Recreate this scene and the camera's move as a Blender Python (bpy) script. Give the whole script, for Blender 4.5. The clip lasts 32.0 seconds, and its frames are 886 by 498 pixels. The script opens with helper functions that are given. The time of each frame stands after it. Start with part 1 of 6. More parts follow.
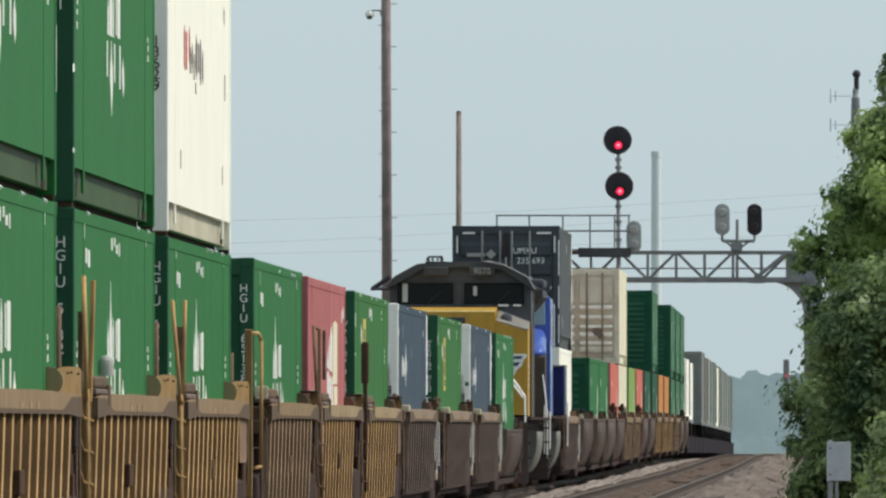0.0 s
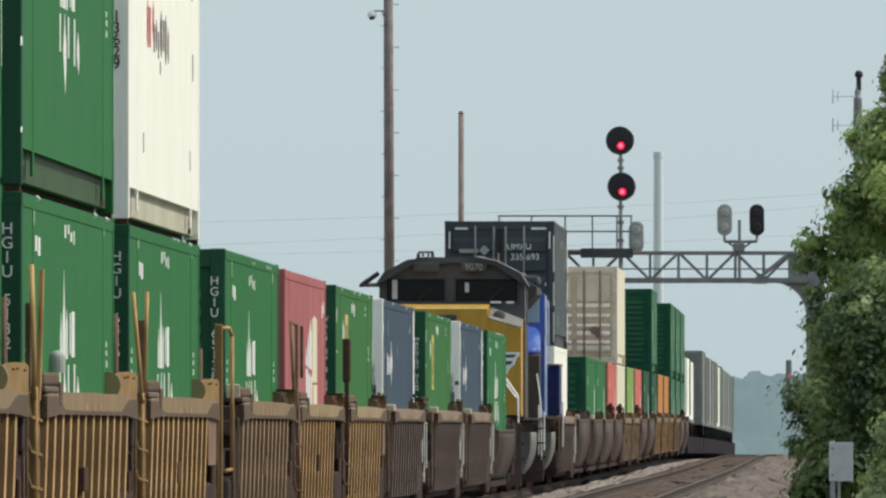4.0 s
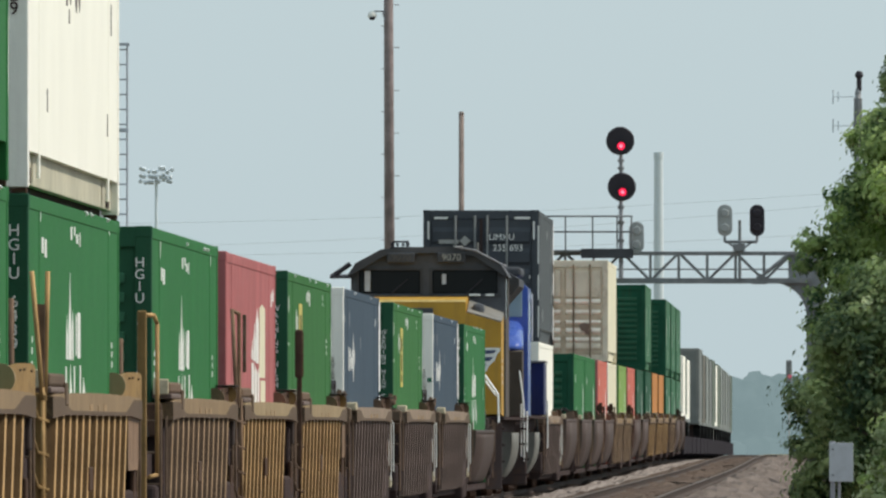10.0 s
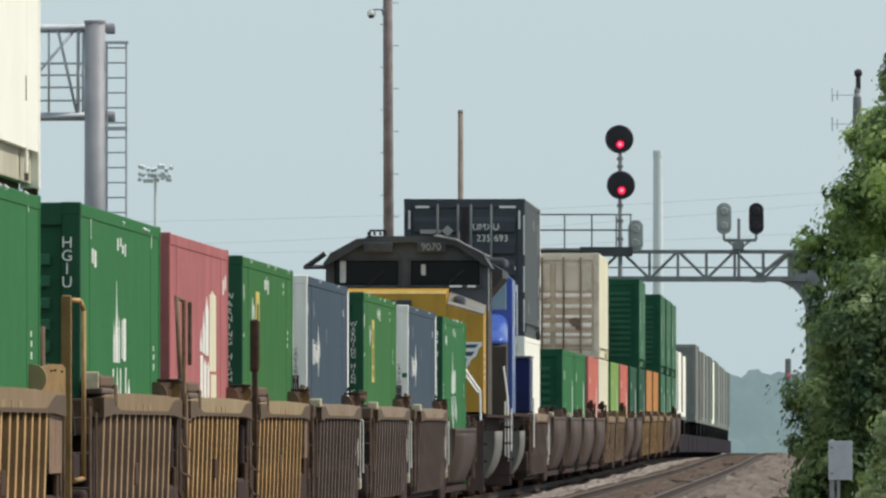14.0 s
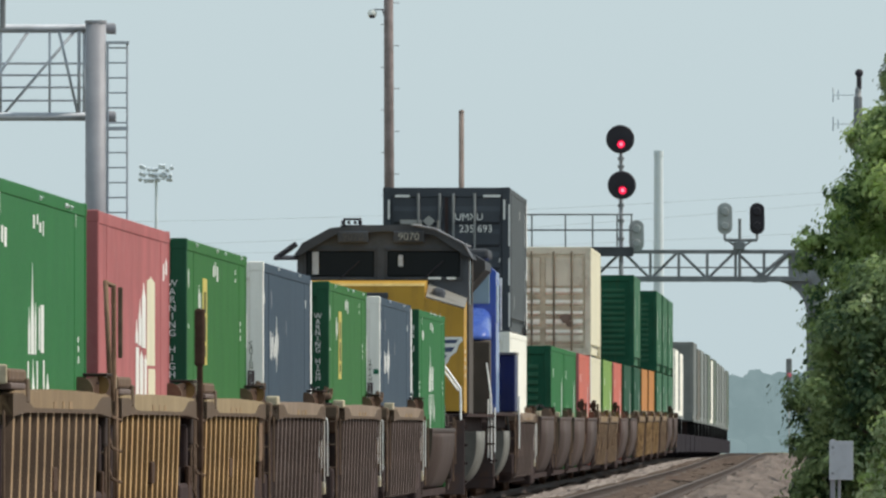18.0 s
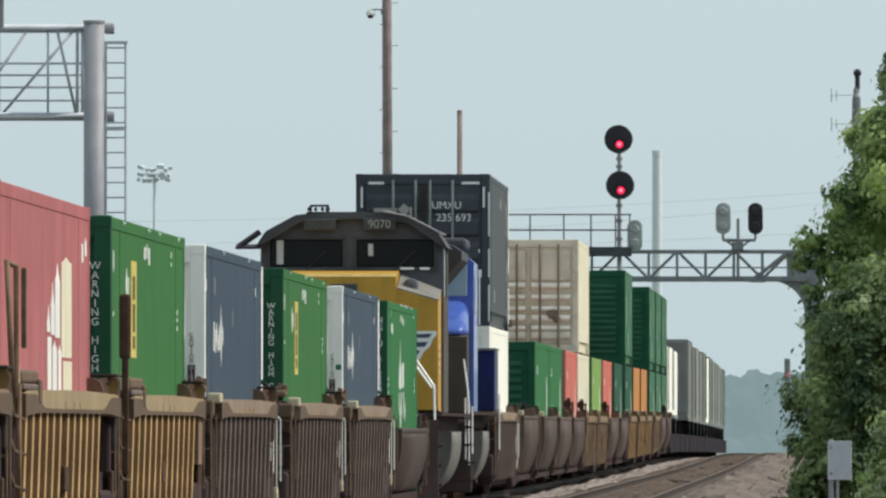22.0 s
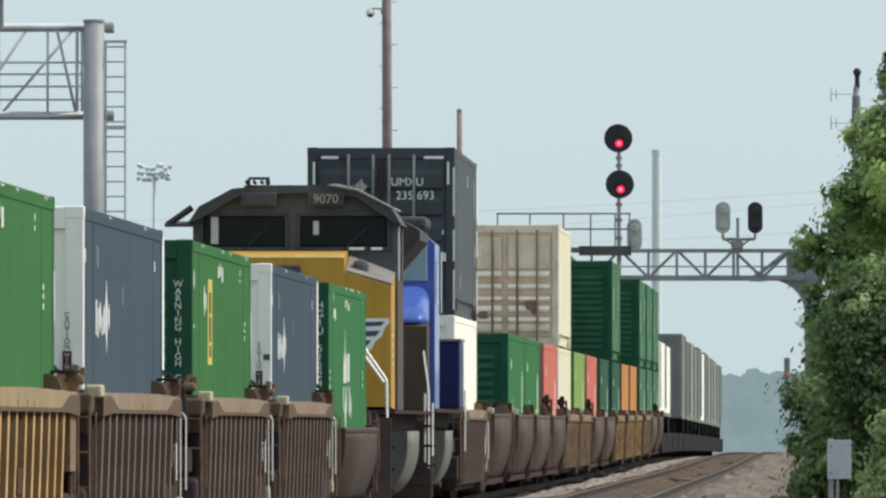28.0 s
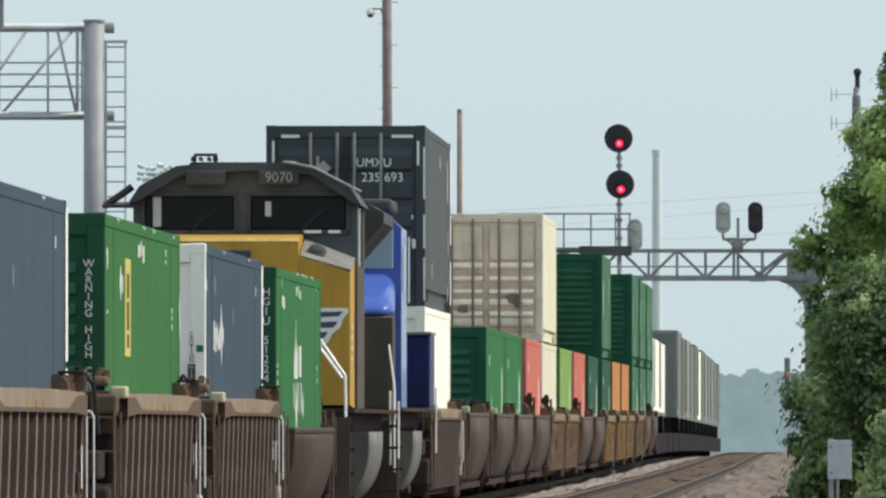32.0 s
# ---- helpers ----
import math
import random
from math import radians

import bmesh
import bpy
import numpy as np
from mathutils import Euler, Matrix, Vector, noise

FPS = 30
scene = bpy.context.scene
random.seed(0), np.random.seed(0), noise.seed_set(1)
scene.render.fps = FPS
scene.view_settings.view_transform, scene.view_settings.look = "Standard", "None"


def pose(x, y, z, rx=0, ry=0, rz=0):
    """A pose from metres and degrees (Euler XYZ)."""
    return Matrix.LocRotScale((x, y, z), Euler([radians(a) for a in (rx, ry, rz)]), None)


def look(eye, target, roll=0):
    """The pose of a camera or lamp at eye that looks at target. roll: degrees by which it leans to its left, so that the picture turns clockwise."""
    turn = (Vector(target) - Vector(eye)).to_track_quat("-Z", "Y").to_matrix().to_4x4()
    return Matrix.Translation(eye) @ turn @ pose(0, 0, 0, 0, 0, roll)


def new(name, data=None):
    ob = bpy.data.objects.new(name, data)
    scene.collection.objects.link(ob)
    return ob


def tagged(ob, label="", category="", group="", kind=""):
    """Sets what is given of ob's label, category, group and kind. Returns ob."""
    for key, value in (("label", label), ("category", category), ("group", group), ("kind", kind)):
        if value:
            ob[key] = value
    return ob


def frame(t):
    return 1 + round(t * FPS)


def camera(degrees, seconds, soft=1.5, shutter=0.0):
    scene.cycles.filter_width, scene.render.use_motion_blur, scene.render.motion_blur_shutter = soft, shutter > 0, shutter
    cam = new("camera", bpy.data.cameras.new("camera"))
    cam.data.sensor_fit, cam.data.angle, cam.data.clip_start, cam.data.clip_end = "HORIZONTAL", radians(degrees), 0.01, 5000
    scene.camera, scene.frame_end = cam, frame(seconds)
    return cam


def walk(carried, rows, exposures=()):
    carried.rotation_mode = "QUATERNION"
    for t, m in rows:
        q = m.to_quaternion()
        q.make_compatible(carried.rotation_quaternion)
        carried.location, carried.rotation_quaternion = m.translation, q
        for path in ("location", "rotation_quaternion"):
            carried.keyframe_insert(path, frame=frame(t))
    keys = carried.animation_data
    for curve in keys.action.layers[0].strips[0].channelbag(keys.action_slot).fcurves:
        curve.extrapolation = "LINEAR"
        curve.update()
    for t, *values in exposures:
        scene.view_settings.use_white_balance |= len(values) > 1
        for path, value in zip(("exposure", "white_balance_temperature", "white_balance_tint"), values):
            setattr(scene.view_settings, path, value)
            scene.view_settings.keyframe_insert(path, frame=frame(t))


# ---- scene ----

# ---- camera: a long lens on a tripod beside the track, trembling slightly ----
EYE_Z = 1.37
LENS = 3.389
TILT = 0.6864
cam = camera(LENS, 32.0, soft=2.4)
PX = 1.0 / 26500.0
TREMBLE = [(0, -3.1, 0.0), (1, -1.5, -1.5), (2, 1.5, -1.6), (3, -1.5, -1.6), (3.5, 1.5, 0.0), (5.5, -1.5, 1.5), (6, 0.0, 0.0), (7, 0.0, -1.6), (8, -1.5, 1.5), (9, 0.0, 0.0), (10, 1.5, 1.5), (11, 1.5, 3.0), (12, 1.5, 1.5), (13, 0.0, 0.0), (14, 0.0, -1.6), (14.5, 0.0, -3.1), (16.5, 1.6, 0.0), (17, 1.5, -1.5), (18, 1.5, -1.6), (19, 0.0, -3.1), (20, 0.0, 0.0), (21, 0.0, 1.5), (22, -1.5, -1.6), (23, 0.0, 1.5), (24, 0.0, -1.6), (25, -1.5, -4.6), (26, 1.5, 0.0), (26.5, -3.1, -4.6), (28.5, -1.6, -1.6), (29, -1.5, 0.0), (30, -1.5, 0.0), (31, -1.5, 1.5), (32, -1.5, -3.1)]


def camera_pose(dx, dy):
    return pose(0, 0, EYE_Z, 90 + TILT + math.degrees(dy * PX), 0, math.degrees(dx * PX))


walk(cam, [(t, camera_pose(dx, dy)) for t, dx, dy in TREMBLE], [(0, -0.08), (8, -0.1), (14, -0.05), (22, 0.0), (27, 0.08), (32, 0.12)])

# ---- sky and sun ----
SUN_EL, SUN_AZ = radians(48), radians(85)
world = bpy.data.worlds.new("hazy_summer_sky")
scene.world = world
world.use_nodes = True
wn, wl = world.node_tree.nodes, world.node_tree.links
wn.clear()
sky = wn.new("ShaderNodeTexSky")
sky.sky_type = "NISHITA"
sky.sun_disc = False
sky.sun_elevation, sky.sun_rotation = SUN_EL, SUN_AZ
sky.air_density, sky.dust_density, sky.ozone_density = 1.0, 2.0, 2.0
haze = wn.new("ShaderNodeMixRGB")
haze.inputs[0].default_value = 0.8
haze.inputs[2].default_value = (6.4, 7.8, 8.3, 1)
bgn = wn.new("ShaderNodeBackground")
bgn.inputs[1].default_value = 0.1
won = wn.new("ShaderNodeOutputWorld")
wl.new(sky.outputs[0], haze.inputs[1])
wl.new(haze.outputs[0], bgn.inputs[0])
wl.new(bgn.outputs[0], won.inputs[0])

sun_data = bpy.data.lights.new("sun", "SUN")
sun_data.energy, sun_data.angle, sun_data.color = 3.5, radians(0.8), (1.0, 0.93, 0.82)
sun = new("sun", sun_data)
sun_dir = Vector((math.sin(SUN_AZ) * math.cos(SUN_EL), math.cos(SUN_AZ) * math.cos(SUN_EL), math.sin(SUN_EL)))
sun.matrix_world = look(sun_dir * 100, (0, 0, 0))
scene.view_settings.exposure = 0.0

# ---- the line of the track and the train's run along it ----
RUN = (-6.529825546712846e-07, 8.66011060670688e-05, -0.004074299741807076, 0.12144614662902012, 1.839109566228132, 0.0)
BEND = 500.0


def track_x(y):
    def cubic(v):
        k = v / 100 - 1.5
        return -3.9169 + 2.39785 * k + 0.122833 * k * k - 0.017536 * k ** 3
    if y <= BEND:
        return cubic(y)
    return cubic(BEND) + (y - BEND) * 0.0262


# a slight hump in the line, falling away beyond it: (distance, height)
GRADE = [(0, 0.0), (410, 0.0), (480, 0.05), (550, 0.13), (610, 0.12), (670, 0.03), (730, -0.08), (800, -0.2), (900, -0.42), (1000, -0.64), (1200, -1.0), (1700, -1.4)]


def track_z(y):
    ys, zs = [g[0] for g in GRADE], [g[1] for g in GRADE]
    return float(sum(np.interp(y + d, ys, zs) for d in (-30, -15, 0, 15, 30)) / 5)


def track_pose(y, z=0.0):
    z += track_z(y)
    turn = math.degrees(math.atan((track_x(y + 1) - track_x(y - 1)) / 2))
    return pose(track_x(y), y, z, 0, 0, -turn)


def run(t):
    v = 0.0
    for k in RUN:
        v = v * t + k
    return v


ROLLING = []


def rolls(ob, s, z=0.0):
    """ob rides on the train: s metres up the line at the start."""
    ob.matrix_basis = track_pose(s, z)
    ROLLING.append((ob, s, z))
    return ob


# ---- materials ----
def mat(name, col, rough=0.5, metal=0.0, var=0.15, scale=1.2, bump=0.08, fine=30.0, dirt=None, amount=0.35, streak=False, rnd=0.0, coat=0.0, spec=0.2):
    m = bpy.data.materials.new(name)
    m.use_nodes = True
    n, l = m.node_tree.nodes, m.node_tree.links
    b = n["Principled BSDF"]
    b.inputs["Metallic"].default_value = metal
    b.inputs["Coat Weight"].default_value = coat
    b.inputs["Specular IOR Level"].default_value = spec
    tc = n.new("ShaderNodeTexCoord")
    big = n.new("ShaderNodeTexNoise")
    big.inputs["Scale"].default_value, big.inputs["Detail"].default_value = scale, 6
    l.new(tc.outputs["Object"], big.inputs["Vector"])
    ramp = n.new("ShaderNodeValToRGB")
    ramp.color_ramp.elements[0].position, ramp.color_ramp.elements[1].position = 0.3, 0.7
    ramp.color_ramp.elements[0].color = (*[c * (1 - var) for c in col], 1)
    ramp.color_ramp.elements[1].color = (*[min(1, c * (1 + var)) for c in col], 1)
    l.new(big.outputs["Fac"], ramp.inputs[0])
    out = ramp.outputs[0]
    if dirt:
        sm = n.new("ShaderNodeMapping")
        sm.inputs["Scale"].default_value = (2.2, 2.2, 0.25) if streak else (1, 1, 1)
        l.new(tc.outputs["Object"], sm.inputs["Vector"])
        st = n.new("ShaderNodeTexNoise")
        st.inputs["Scale"].default_value, st.inputs["Detail"].default_value, st.inputs["Roughness"].default_value = scale * 2.3, 8, 0.7
        l.new(sm.outputs[0], st.inputs["Vector"])
        sr = n.new("ShaderNodeValToRGB")
        sr.color_ramp.elements[0].position, sr.color_ramp.elements[1].position = 0.5, 0.78
        sr.color_ramp.elements[1].color = (amount, amount, amount, 1)
        sr.color_ramp.elements[0].color = (0, 0, 0, 1)
        l.new(st.outputs["Fac"], sr.inputs[0])
        mx = n.new("ShaderNodeMixRGB")
        mx.inputs[2].default_value = (*dirt, 1)
        l.new(sr.outputs[0], mx.inputs[0])
        l.new(out, mx.inputs[1])
        out = mx.outputs[0]
    if rnd:
        oi = n.new("ShaderNodeObjectInfo")
        hs = n.new("ShaderNodeHueSaturation")
        mr = n.new("ShaderNodeMapRange")
        mr.inputs[3].default_value, mr.inputs[4].default_value = 1 - rnd, 1 + rnd
        l.new(oi.outputs["Random"], mr.inputs[0])
        l.new(mr.outputs[0], hs.inputs["Value"])
        l.new(out, hs.inputs["Color"])
        out = hs.outputs[0]
    l.new(out, b.inputs["Base Color"])
    fn = n.new("ShaderNodeTexNoise")
    fn.inputs["Scale"].default_value, fn.inputs["Detail"].default_value = fine, 5
    l.new(tc.outputs["Object"], fn.inputs["Vector"])
    rr = n.new("ShaderNodeMapRange")
    rr.inputs[3].default_value, rr.inputs[4].default_value = max(0.02, rough - 0.1), min(1, rough + 0.12)
    l.new(fn.outputs["Fac"], rr.inputs[0])
    l.new(rr.outputs[0], b.inputs["Roughness"])
    bp = n.new("ShaderNodeBump")
    bp.inputs["Strength"].default_value, bp.inputs["Distance"].default_value = bump * 4, 0.01
    l.new(fn.outputs["Fac"], bp.inputs["Height"])
    l.new(bp.outputs[0], b.inputs["Normal"])
    return m


def glow(name, col, strength):
    m = mat(name, col, 0.3)
    b = m.node_tree.nodes["Principled BSDF"]
    b.inputs["Emission Color"].default_value = (*col, 1)
    b.inputs["Emission Strength"].default_value = strength
    return m


RUST, GRIME = (0.11, 0.055, 0.03), (0.07, 0.06, 0.05)
M = {}
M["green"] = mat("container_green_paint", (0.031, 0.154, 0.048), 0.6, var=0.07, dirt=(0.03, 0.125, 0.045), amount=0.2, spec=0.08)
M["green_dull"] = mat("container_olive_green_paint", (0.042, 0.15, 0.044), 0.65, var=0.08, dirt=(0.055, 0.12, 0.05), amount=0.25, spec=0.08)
# deep green boxes, and green boxes' ends with their shade in the colour
M["green_deep"] = mat("container_deep_green_and_end_shade", (0.024, 0.088, 0.048), 0.6, dirt=(0.035, 0.06, 0.042), streak=True, spec=0.08)
M["lime"] = mat("container_lime_paint", (0.2, 0.34, 0.06), 0.5, dirt=GRIME, streak=True)
M["red"] = mat("container_faded_red_paint", (0.39, 0.13, 0.132), 0.7, dirt=(0.42, 0.2, 0.195), amount=0.6, spec=0.1)
M["salmon"] = mat("container_salmon_paint", (0.55, 0.13, 0.09), 0.55, dirt=(0.5, 0.25, 0.2), streak=True)
M["blue"] = mat("container_slate_blue_paint", (0.055, 0.08, 0.11), 0.65, var=0.08, dirt=(0.075, 0.09, 0.11), amount=0.3, spec=0.08)
M["grey_end"] = mat("container_pale_grey_paint", (0.93, 0.91, 0.84), 0.55, var=0.05, dirt=(0.5, 0.47, 0.4), amount=0.25, streak=True)
M["white"] = mat("container_white_paint", (0.93, 0.91, 0.81), 0.5, var=0.03, dirt=(0.8, 0.77, 0.68), amount=0.15, streak=True)
M["cream"] = mat("container_cream_paint", (0.75, 0.7, 0.52), 0.5, var=0.08, dirt=(0.4, 0.35, 0.22), amount=0.4, streak=True)
M["beige_end"] = mat("container_weathered_beige_doors", (0.7, 0.67, 0.54), 0.6, dirt=(0.22, 0.15, 0.09), amount=0.5, scale=1.1, fine=8)
# black lifted towards grey: haze put into the paint colour
M["black"] = mat("container_black_paint", (0.056, 0.063, 0.073), 0.5, dirt=(0.085, 0.092, 0.1), streak=True)
M["black_side"] = mat("container_dark_grey_side_paint", (0.055, 0.063, 0.068), 0.5, dirt=(0.07, 0.077, 0.08), streak=True)
M["orange"] = mat("container_orange_paint", (0.5, 0.21, 0.05), 0.55, dirt=RUST, streak=True)
M["van_grey"] = mat("trailer_grey_aluminium", (0.185, 0.195, 0.185), 0.5, metal=0.15, dirt=(0.15, 0.16, 0.14), streak=True)
M["van_sage"] = mat("trailer_sage_paint", (0.115, 0.145, 0.105), 0.5, dirt=(0.12, 0.13, 0.1), streak=True)
M["van_drab"] = mat("trailer_drab_brown_grey_panel", (0.14, 0.128, 0.105), 0.6, dirt=(0.1, 0.09, 0.07), streak=True)
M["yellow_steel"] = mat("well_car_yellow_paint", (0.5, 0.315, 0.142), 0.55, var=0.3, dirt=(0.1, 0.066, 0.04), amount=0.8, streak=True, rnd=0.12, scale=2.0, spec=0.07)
# darker panel and web colours: shade between the ribs put into the paint
M["yellow_dark"] = mat("well_car_yellow_recess_shade", (0.168, 0.104, 0.047), 0.75, var=0.3, dirt=(0.07, 0.045, 0.03), amount=0.8, streak=True, scale=2.0, spec=0.07)
M["yellow_web"] = mat("well_car_yellow_rib_shade", (0.1, 0.062, 0.031), 0.8, var=0.3, dirt=(0.06, 0.04, 0.028), amount=0.8, streak=True, scale=2.0, spec=0.07)
M["drab_web"] = mat("well_car_drab_rib_shade", (0.085, 0.06, 0.045), 0.8, var=0.3, dirt=(0.05, 0.035, 0.028), amount=0.8, streak=True, scale=2.0, spec=0.07)
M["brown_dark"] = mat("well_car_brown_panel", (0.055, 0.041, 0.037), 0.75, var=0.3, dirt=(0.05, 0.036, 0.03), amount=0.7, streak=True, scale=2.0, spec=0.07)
M["cream_steel"] = mat("well_car_cream_blocks", (0.52, 0.45, 0.32), 0.65, var=0.15, dirt=(0.2, 0.15, 0.1), amount=0.6, scale=4, spec=0.07)
M["tan_steel"] = mat("well_car_chord_paint", (0.262, 0.185, 0.112), 0.65, var=0.12, dirt=(0.12, 0.085, 0.055), amount=0.5, scale=0.5, spec=0.07)
# paler copy of the chord paint, a sunlit look put into its colour
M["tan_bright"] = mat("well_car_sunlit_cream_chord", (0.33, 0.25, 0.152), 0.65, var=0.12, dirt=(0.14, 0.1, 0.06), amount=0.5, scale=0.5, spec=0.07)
M["brown_steel"] = mat("well_car_brown_paint", (0.172, 0.128, 0.112), 0.6, var=0.2, dirt=(0.065, 0.05, 0.045), amount=0.7, streak=True, rnd=0.12, scale=2.0, spec=0.07)
M["brown_chord"] = mat("well_car_brown_chord", (0.125, 0.088, 0.063), 0.65, var=0.12, dirt=(0.07, 0.05, 0.035), amount=0.5, scale=0.5, spec=0.07)
M["brown_top"] = mat("well_car_dusty_brown_chord", (0.27, 0.205, 0.155), 0.65, var=0.15, dirt=(0.12, 0.085, 0.06), amount=0.5, scale=0.5, spec=0.07)
M["mauve_steel"] = mat("well_car_faded_purple_brown_paint", (0.092, 0.068, 0.061), 0.6, var=0.2, dirt=(0.08, 0.06, 0.05), amount=0.7, streak=True, rnd=0.32, scale=1.5, spec=0.07)
M["green_rib"] = mat("container_end_rib_green", (0.04, 0.135, 0.075), 0.6, spec=0.1)
M["beige_dark"] = mat("container_beige_door_recess", (0.58, 0.53, 0.4), 0.7, dirt=(0.14, 0.09, 0.05), amount=0.7)
# dirty rails, dulled further: shade under the side's lip put into the colour
M["rail_green"] = mat("dirty_shaded_green_bottom_rail", (0.045, 0.085, 0.035), 0.6, dirt=GRIME, amount=0.6)
M["rail_cream"] = mat("dirty_shaded_cream_bottom_rail", (0.5, 0.47, 0.36), 0.6, dirt=(0.3, 0.27, 0.2), amount=0.6)
M["underframe"] = mat("dirty_black_underframe", (0.058, 0.043, 0.042), 0.85, spec=0.03, dirt=RUST, amount=0.5)
M["rusty"] = mat("rusty_iron", (0.08, 0.048, 0.034), 0.75, var=0.3, dirt=(0.04, 0.025, 0.02), amount=0.6, scale=6, spec=0.07)
M["galv"] = mat("galvanised_steel", (0.3, 0.3, 0.325), 0.55, metal=0.1, var=0.12, dirt=(0.25, 0.25, 0.25), scale=2)
# paler and bluer than the post: haze put into the thin steel
M["galv_light"] = mat("hazed_galvanised_steel", (0.46, 0.49, 0.54), 0.5, metal=0.1, var=0.12, dirt=(0.3, 0.31, 0.33), scale=2)
M["gantry"] = mat("weathered_gantry_steel", (0.22, 0.23, 0.24), 0.55, metal=0.3, var=0.2, dirt=(0.07, 0.07, 0.07), scale=1.5)
M["mark"] = mat("white_lettering_paint", (0.8, 0.8, 0.76), 0.5, var=0.06)
M["mark_yellow"] = mat("yellow_marking_paint", (0.62, 0.5, 0.12), 0.5)
M["mark_dark"] = mat("dark_lettering_paint", (0.06, 0.03, 0.03), 0.5)
M["mark_red"] = mat("red_lettering_paint", (0.45, 0.06, 0.05), 0.5)
M["loco_yellow"] = mat("locomotive_yellow_paint", (0.5, 0.285, 0.045), 0.5, var=0.12, dirt=(0.25, 0.15, 0.05), amount=0.5, streak=True)
M["loco_edge"] = mat("locomotive_edge_highlight", (0.55, 0.4, 0.15), 0.6, var=0.2, dirt=(0.25, 0.17, 0.08), amount=0.5, scale=4)
M["loco_grey"] = mat("locomotive_dark_grey_paint", (0.088, 0.093, 0.107), 0.5, var=0.2, dirt=(0.04, 0.04, 0.041), amount=0.6)
M["loco_roof"] = mat("sooty_locomotive_roof", (0.066, 0.069, 0.078), 0.6, var=0.3, dirt=(0.06, 0.06, 0.06), amount=0.4)
M["glare"] = mat("anti_glare_nose_paint", (0.21, 0.2, 0.18), 0.55, dirt=GRIME)
M["loco_blue"] = mat("locomotive_blue_paint", (0.055, 0.11, 0.42), 0.28, var=0.1, coat=0.5, dirt=(0.05, 0.07, 0.2), amount=0.4, streak=True)
M["navy"] = mat("locomotive_navy_paint", (0.016, 0.022, 0.085), 0.4, var=0.15, dirt=GRIME, streak=True)
M["loco_brown"] = mat("grimy_shaded_brown_panel", (0.085, 0.068, 0.055), 0.6, var=0.2, dirt=GRIME)
M["rail_white"] = mat("sunlit_white_grab_iron", (0.9, 0.9, 0.86), 0.4, var=0.05)
M["glass_dark"] = mat("dark_cab_glass", (0.01, 0.012, 0.014), 0.08, var=0.1, bump=0.0, spec=0.12)
# pale base colour carries the sky's reflection in the glass
M["glass_sky"] = mat("pale_cab_glass", (0.25, 0.33, 0.37), 0.1, var=0.1, bump=0.0, spec=0.5)
M["signal_black"] = mat("matt_black_signal_paint", (0.038, 0.034, 0.042), 0.6)
M["signal_grey"] = mat("pale_grey_signal_paint", (0.36, 0.38, 0.38), 0.5)
M["lamp_red"] = glow("lit_red_lens", (0.9, 0.02, 0.08), 1.3)
M["lamp_core"] = glow("lit_red_lens_core", (1.0, 0.16, 0.22), 2.2)
M["wood_pole"] = mat("creosoted_brown_pole", (0.24, 0.195, 0.19), 0.8, var=0.2, dirt=(0.06, 0.045, 0.04), amount=0.6, streak=True, scale=3)
# pale blue-grey: haze put into the base colour of far things
M["far_grey"] = mat("far_haze_grey", (0.62, 0.68, 0.71), 0.8, var=0.03, bump=0.0)
M["tank"] = mat("dusty_grey_fuel_tank", (0.17, 0.166, 0.15), 0.6, var=0.25, dirt=GRIME, amount=0.6)
M["van_pale"] = mat("trailer_pale_grey_panel", (0.24, 0.26, 0.245), 0.6, dirt=(0.25, 0.26, 0.25), streak=True)
M["board_digits"] = mat("dim_number_board_digits", (0.36, 0.36, 0.335), 0.5)
# pole brown lightened, with the haze put into the colour
M["pale_pole"] = mat("hazed_grey_brown_pole", (0.24, 0.19, 0.17), 0.8, var=0.2, scale=3)
M["bark"] = mat("grey_brown_bark", (0.11, 0.085, 0.06), 0.85, var=0.3, bump=0.4, scale=6)
M["tie"] = mat("weathered_timber_tie", (0.07, 0.052, 0.043), 0.85, var=0.3, scale=2)
M["rail"] = mat("rusty_rail_steel", (0.065, 0.045, 0.036), 0.7, var=0.2)
M["rail_top"] = mat("worn_rail_head", (0.11, 0.09, 0.078), 0.6, metal=0.3, var=0.1)
M["plate"] = mat("weathered_white_sign_plate", (0.5, 0.52, 0.56), 0.55, var=0.08, dirt=(0.3, 0.3, 0.3), scale=6)
M["dome_grey"] = mat("dusty_pale_grey_paint", (0.4, 0.41, 0.39), 0.6, var=0.1)
# lamp housings and far lens: haze put into their colours
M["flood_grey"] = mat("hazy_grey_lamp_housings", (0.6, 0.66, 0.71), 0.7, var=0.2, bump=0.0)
M["far_lens"] = glow("hazy_far_red_lens", (0.5, 0.1, 0.15), 0.5)
M["rod_grey"] = mat("worn_grey_lock_rod", (0.22, 0.23, 0.23), 0.5, var=0.2)
# dark plumage made lighter by putting haze into its colour
M["bird"] = mat("hazed_dark_bird_plumage", (0.16, 0.17, 0.18), 0.7)
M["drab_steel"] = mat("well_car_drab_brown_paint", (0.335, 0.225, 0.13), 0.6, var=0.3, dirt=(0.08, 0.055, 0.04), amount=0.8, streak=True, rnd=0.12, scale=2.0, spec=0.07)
# recess colour darkened for the shade behind the drab ribs
M["drab_dark"] = mat("well_car_drab_recess_shade", (0.095, 0.066, 0.045), 0.75, var=0.3, dirt=(0.06, 0.04, 0.03), amount=0.8, streak=True, scale=2.0, spec=0.07)
M["rod_brown"] = mat("grimy_beige_lock_rod", (0.2, 0.165, 0.12), 0.6, var=0.2)
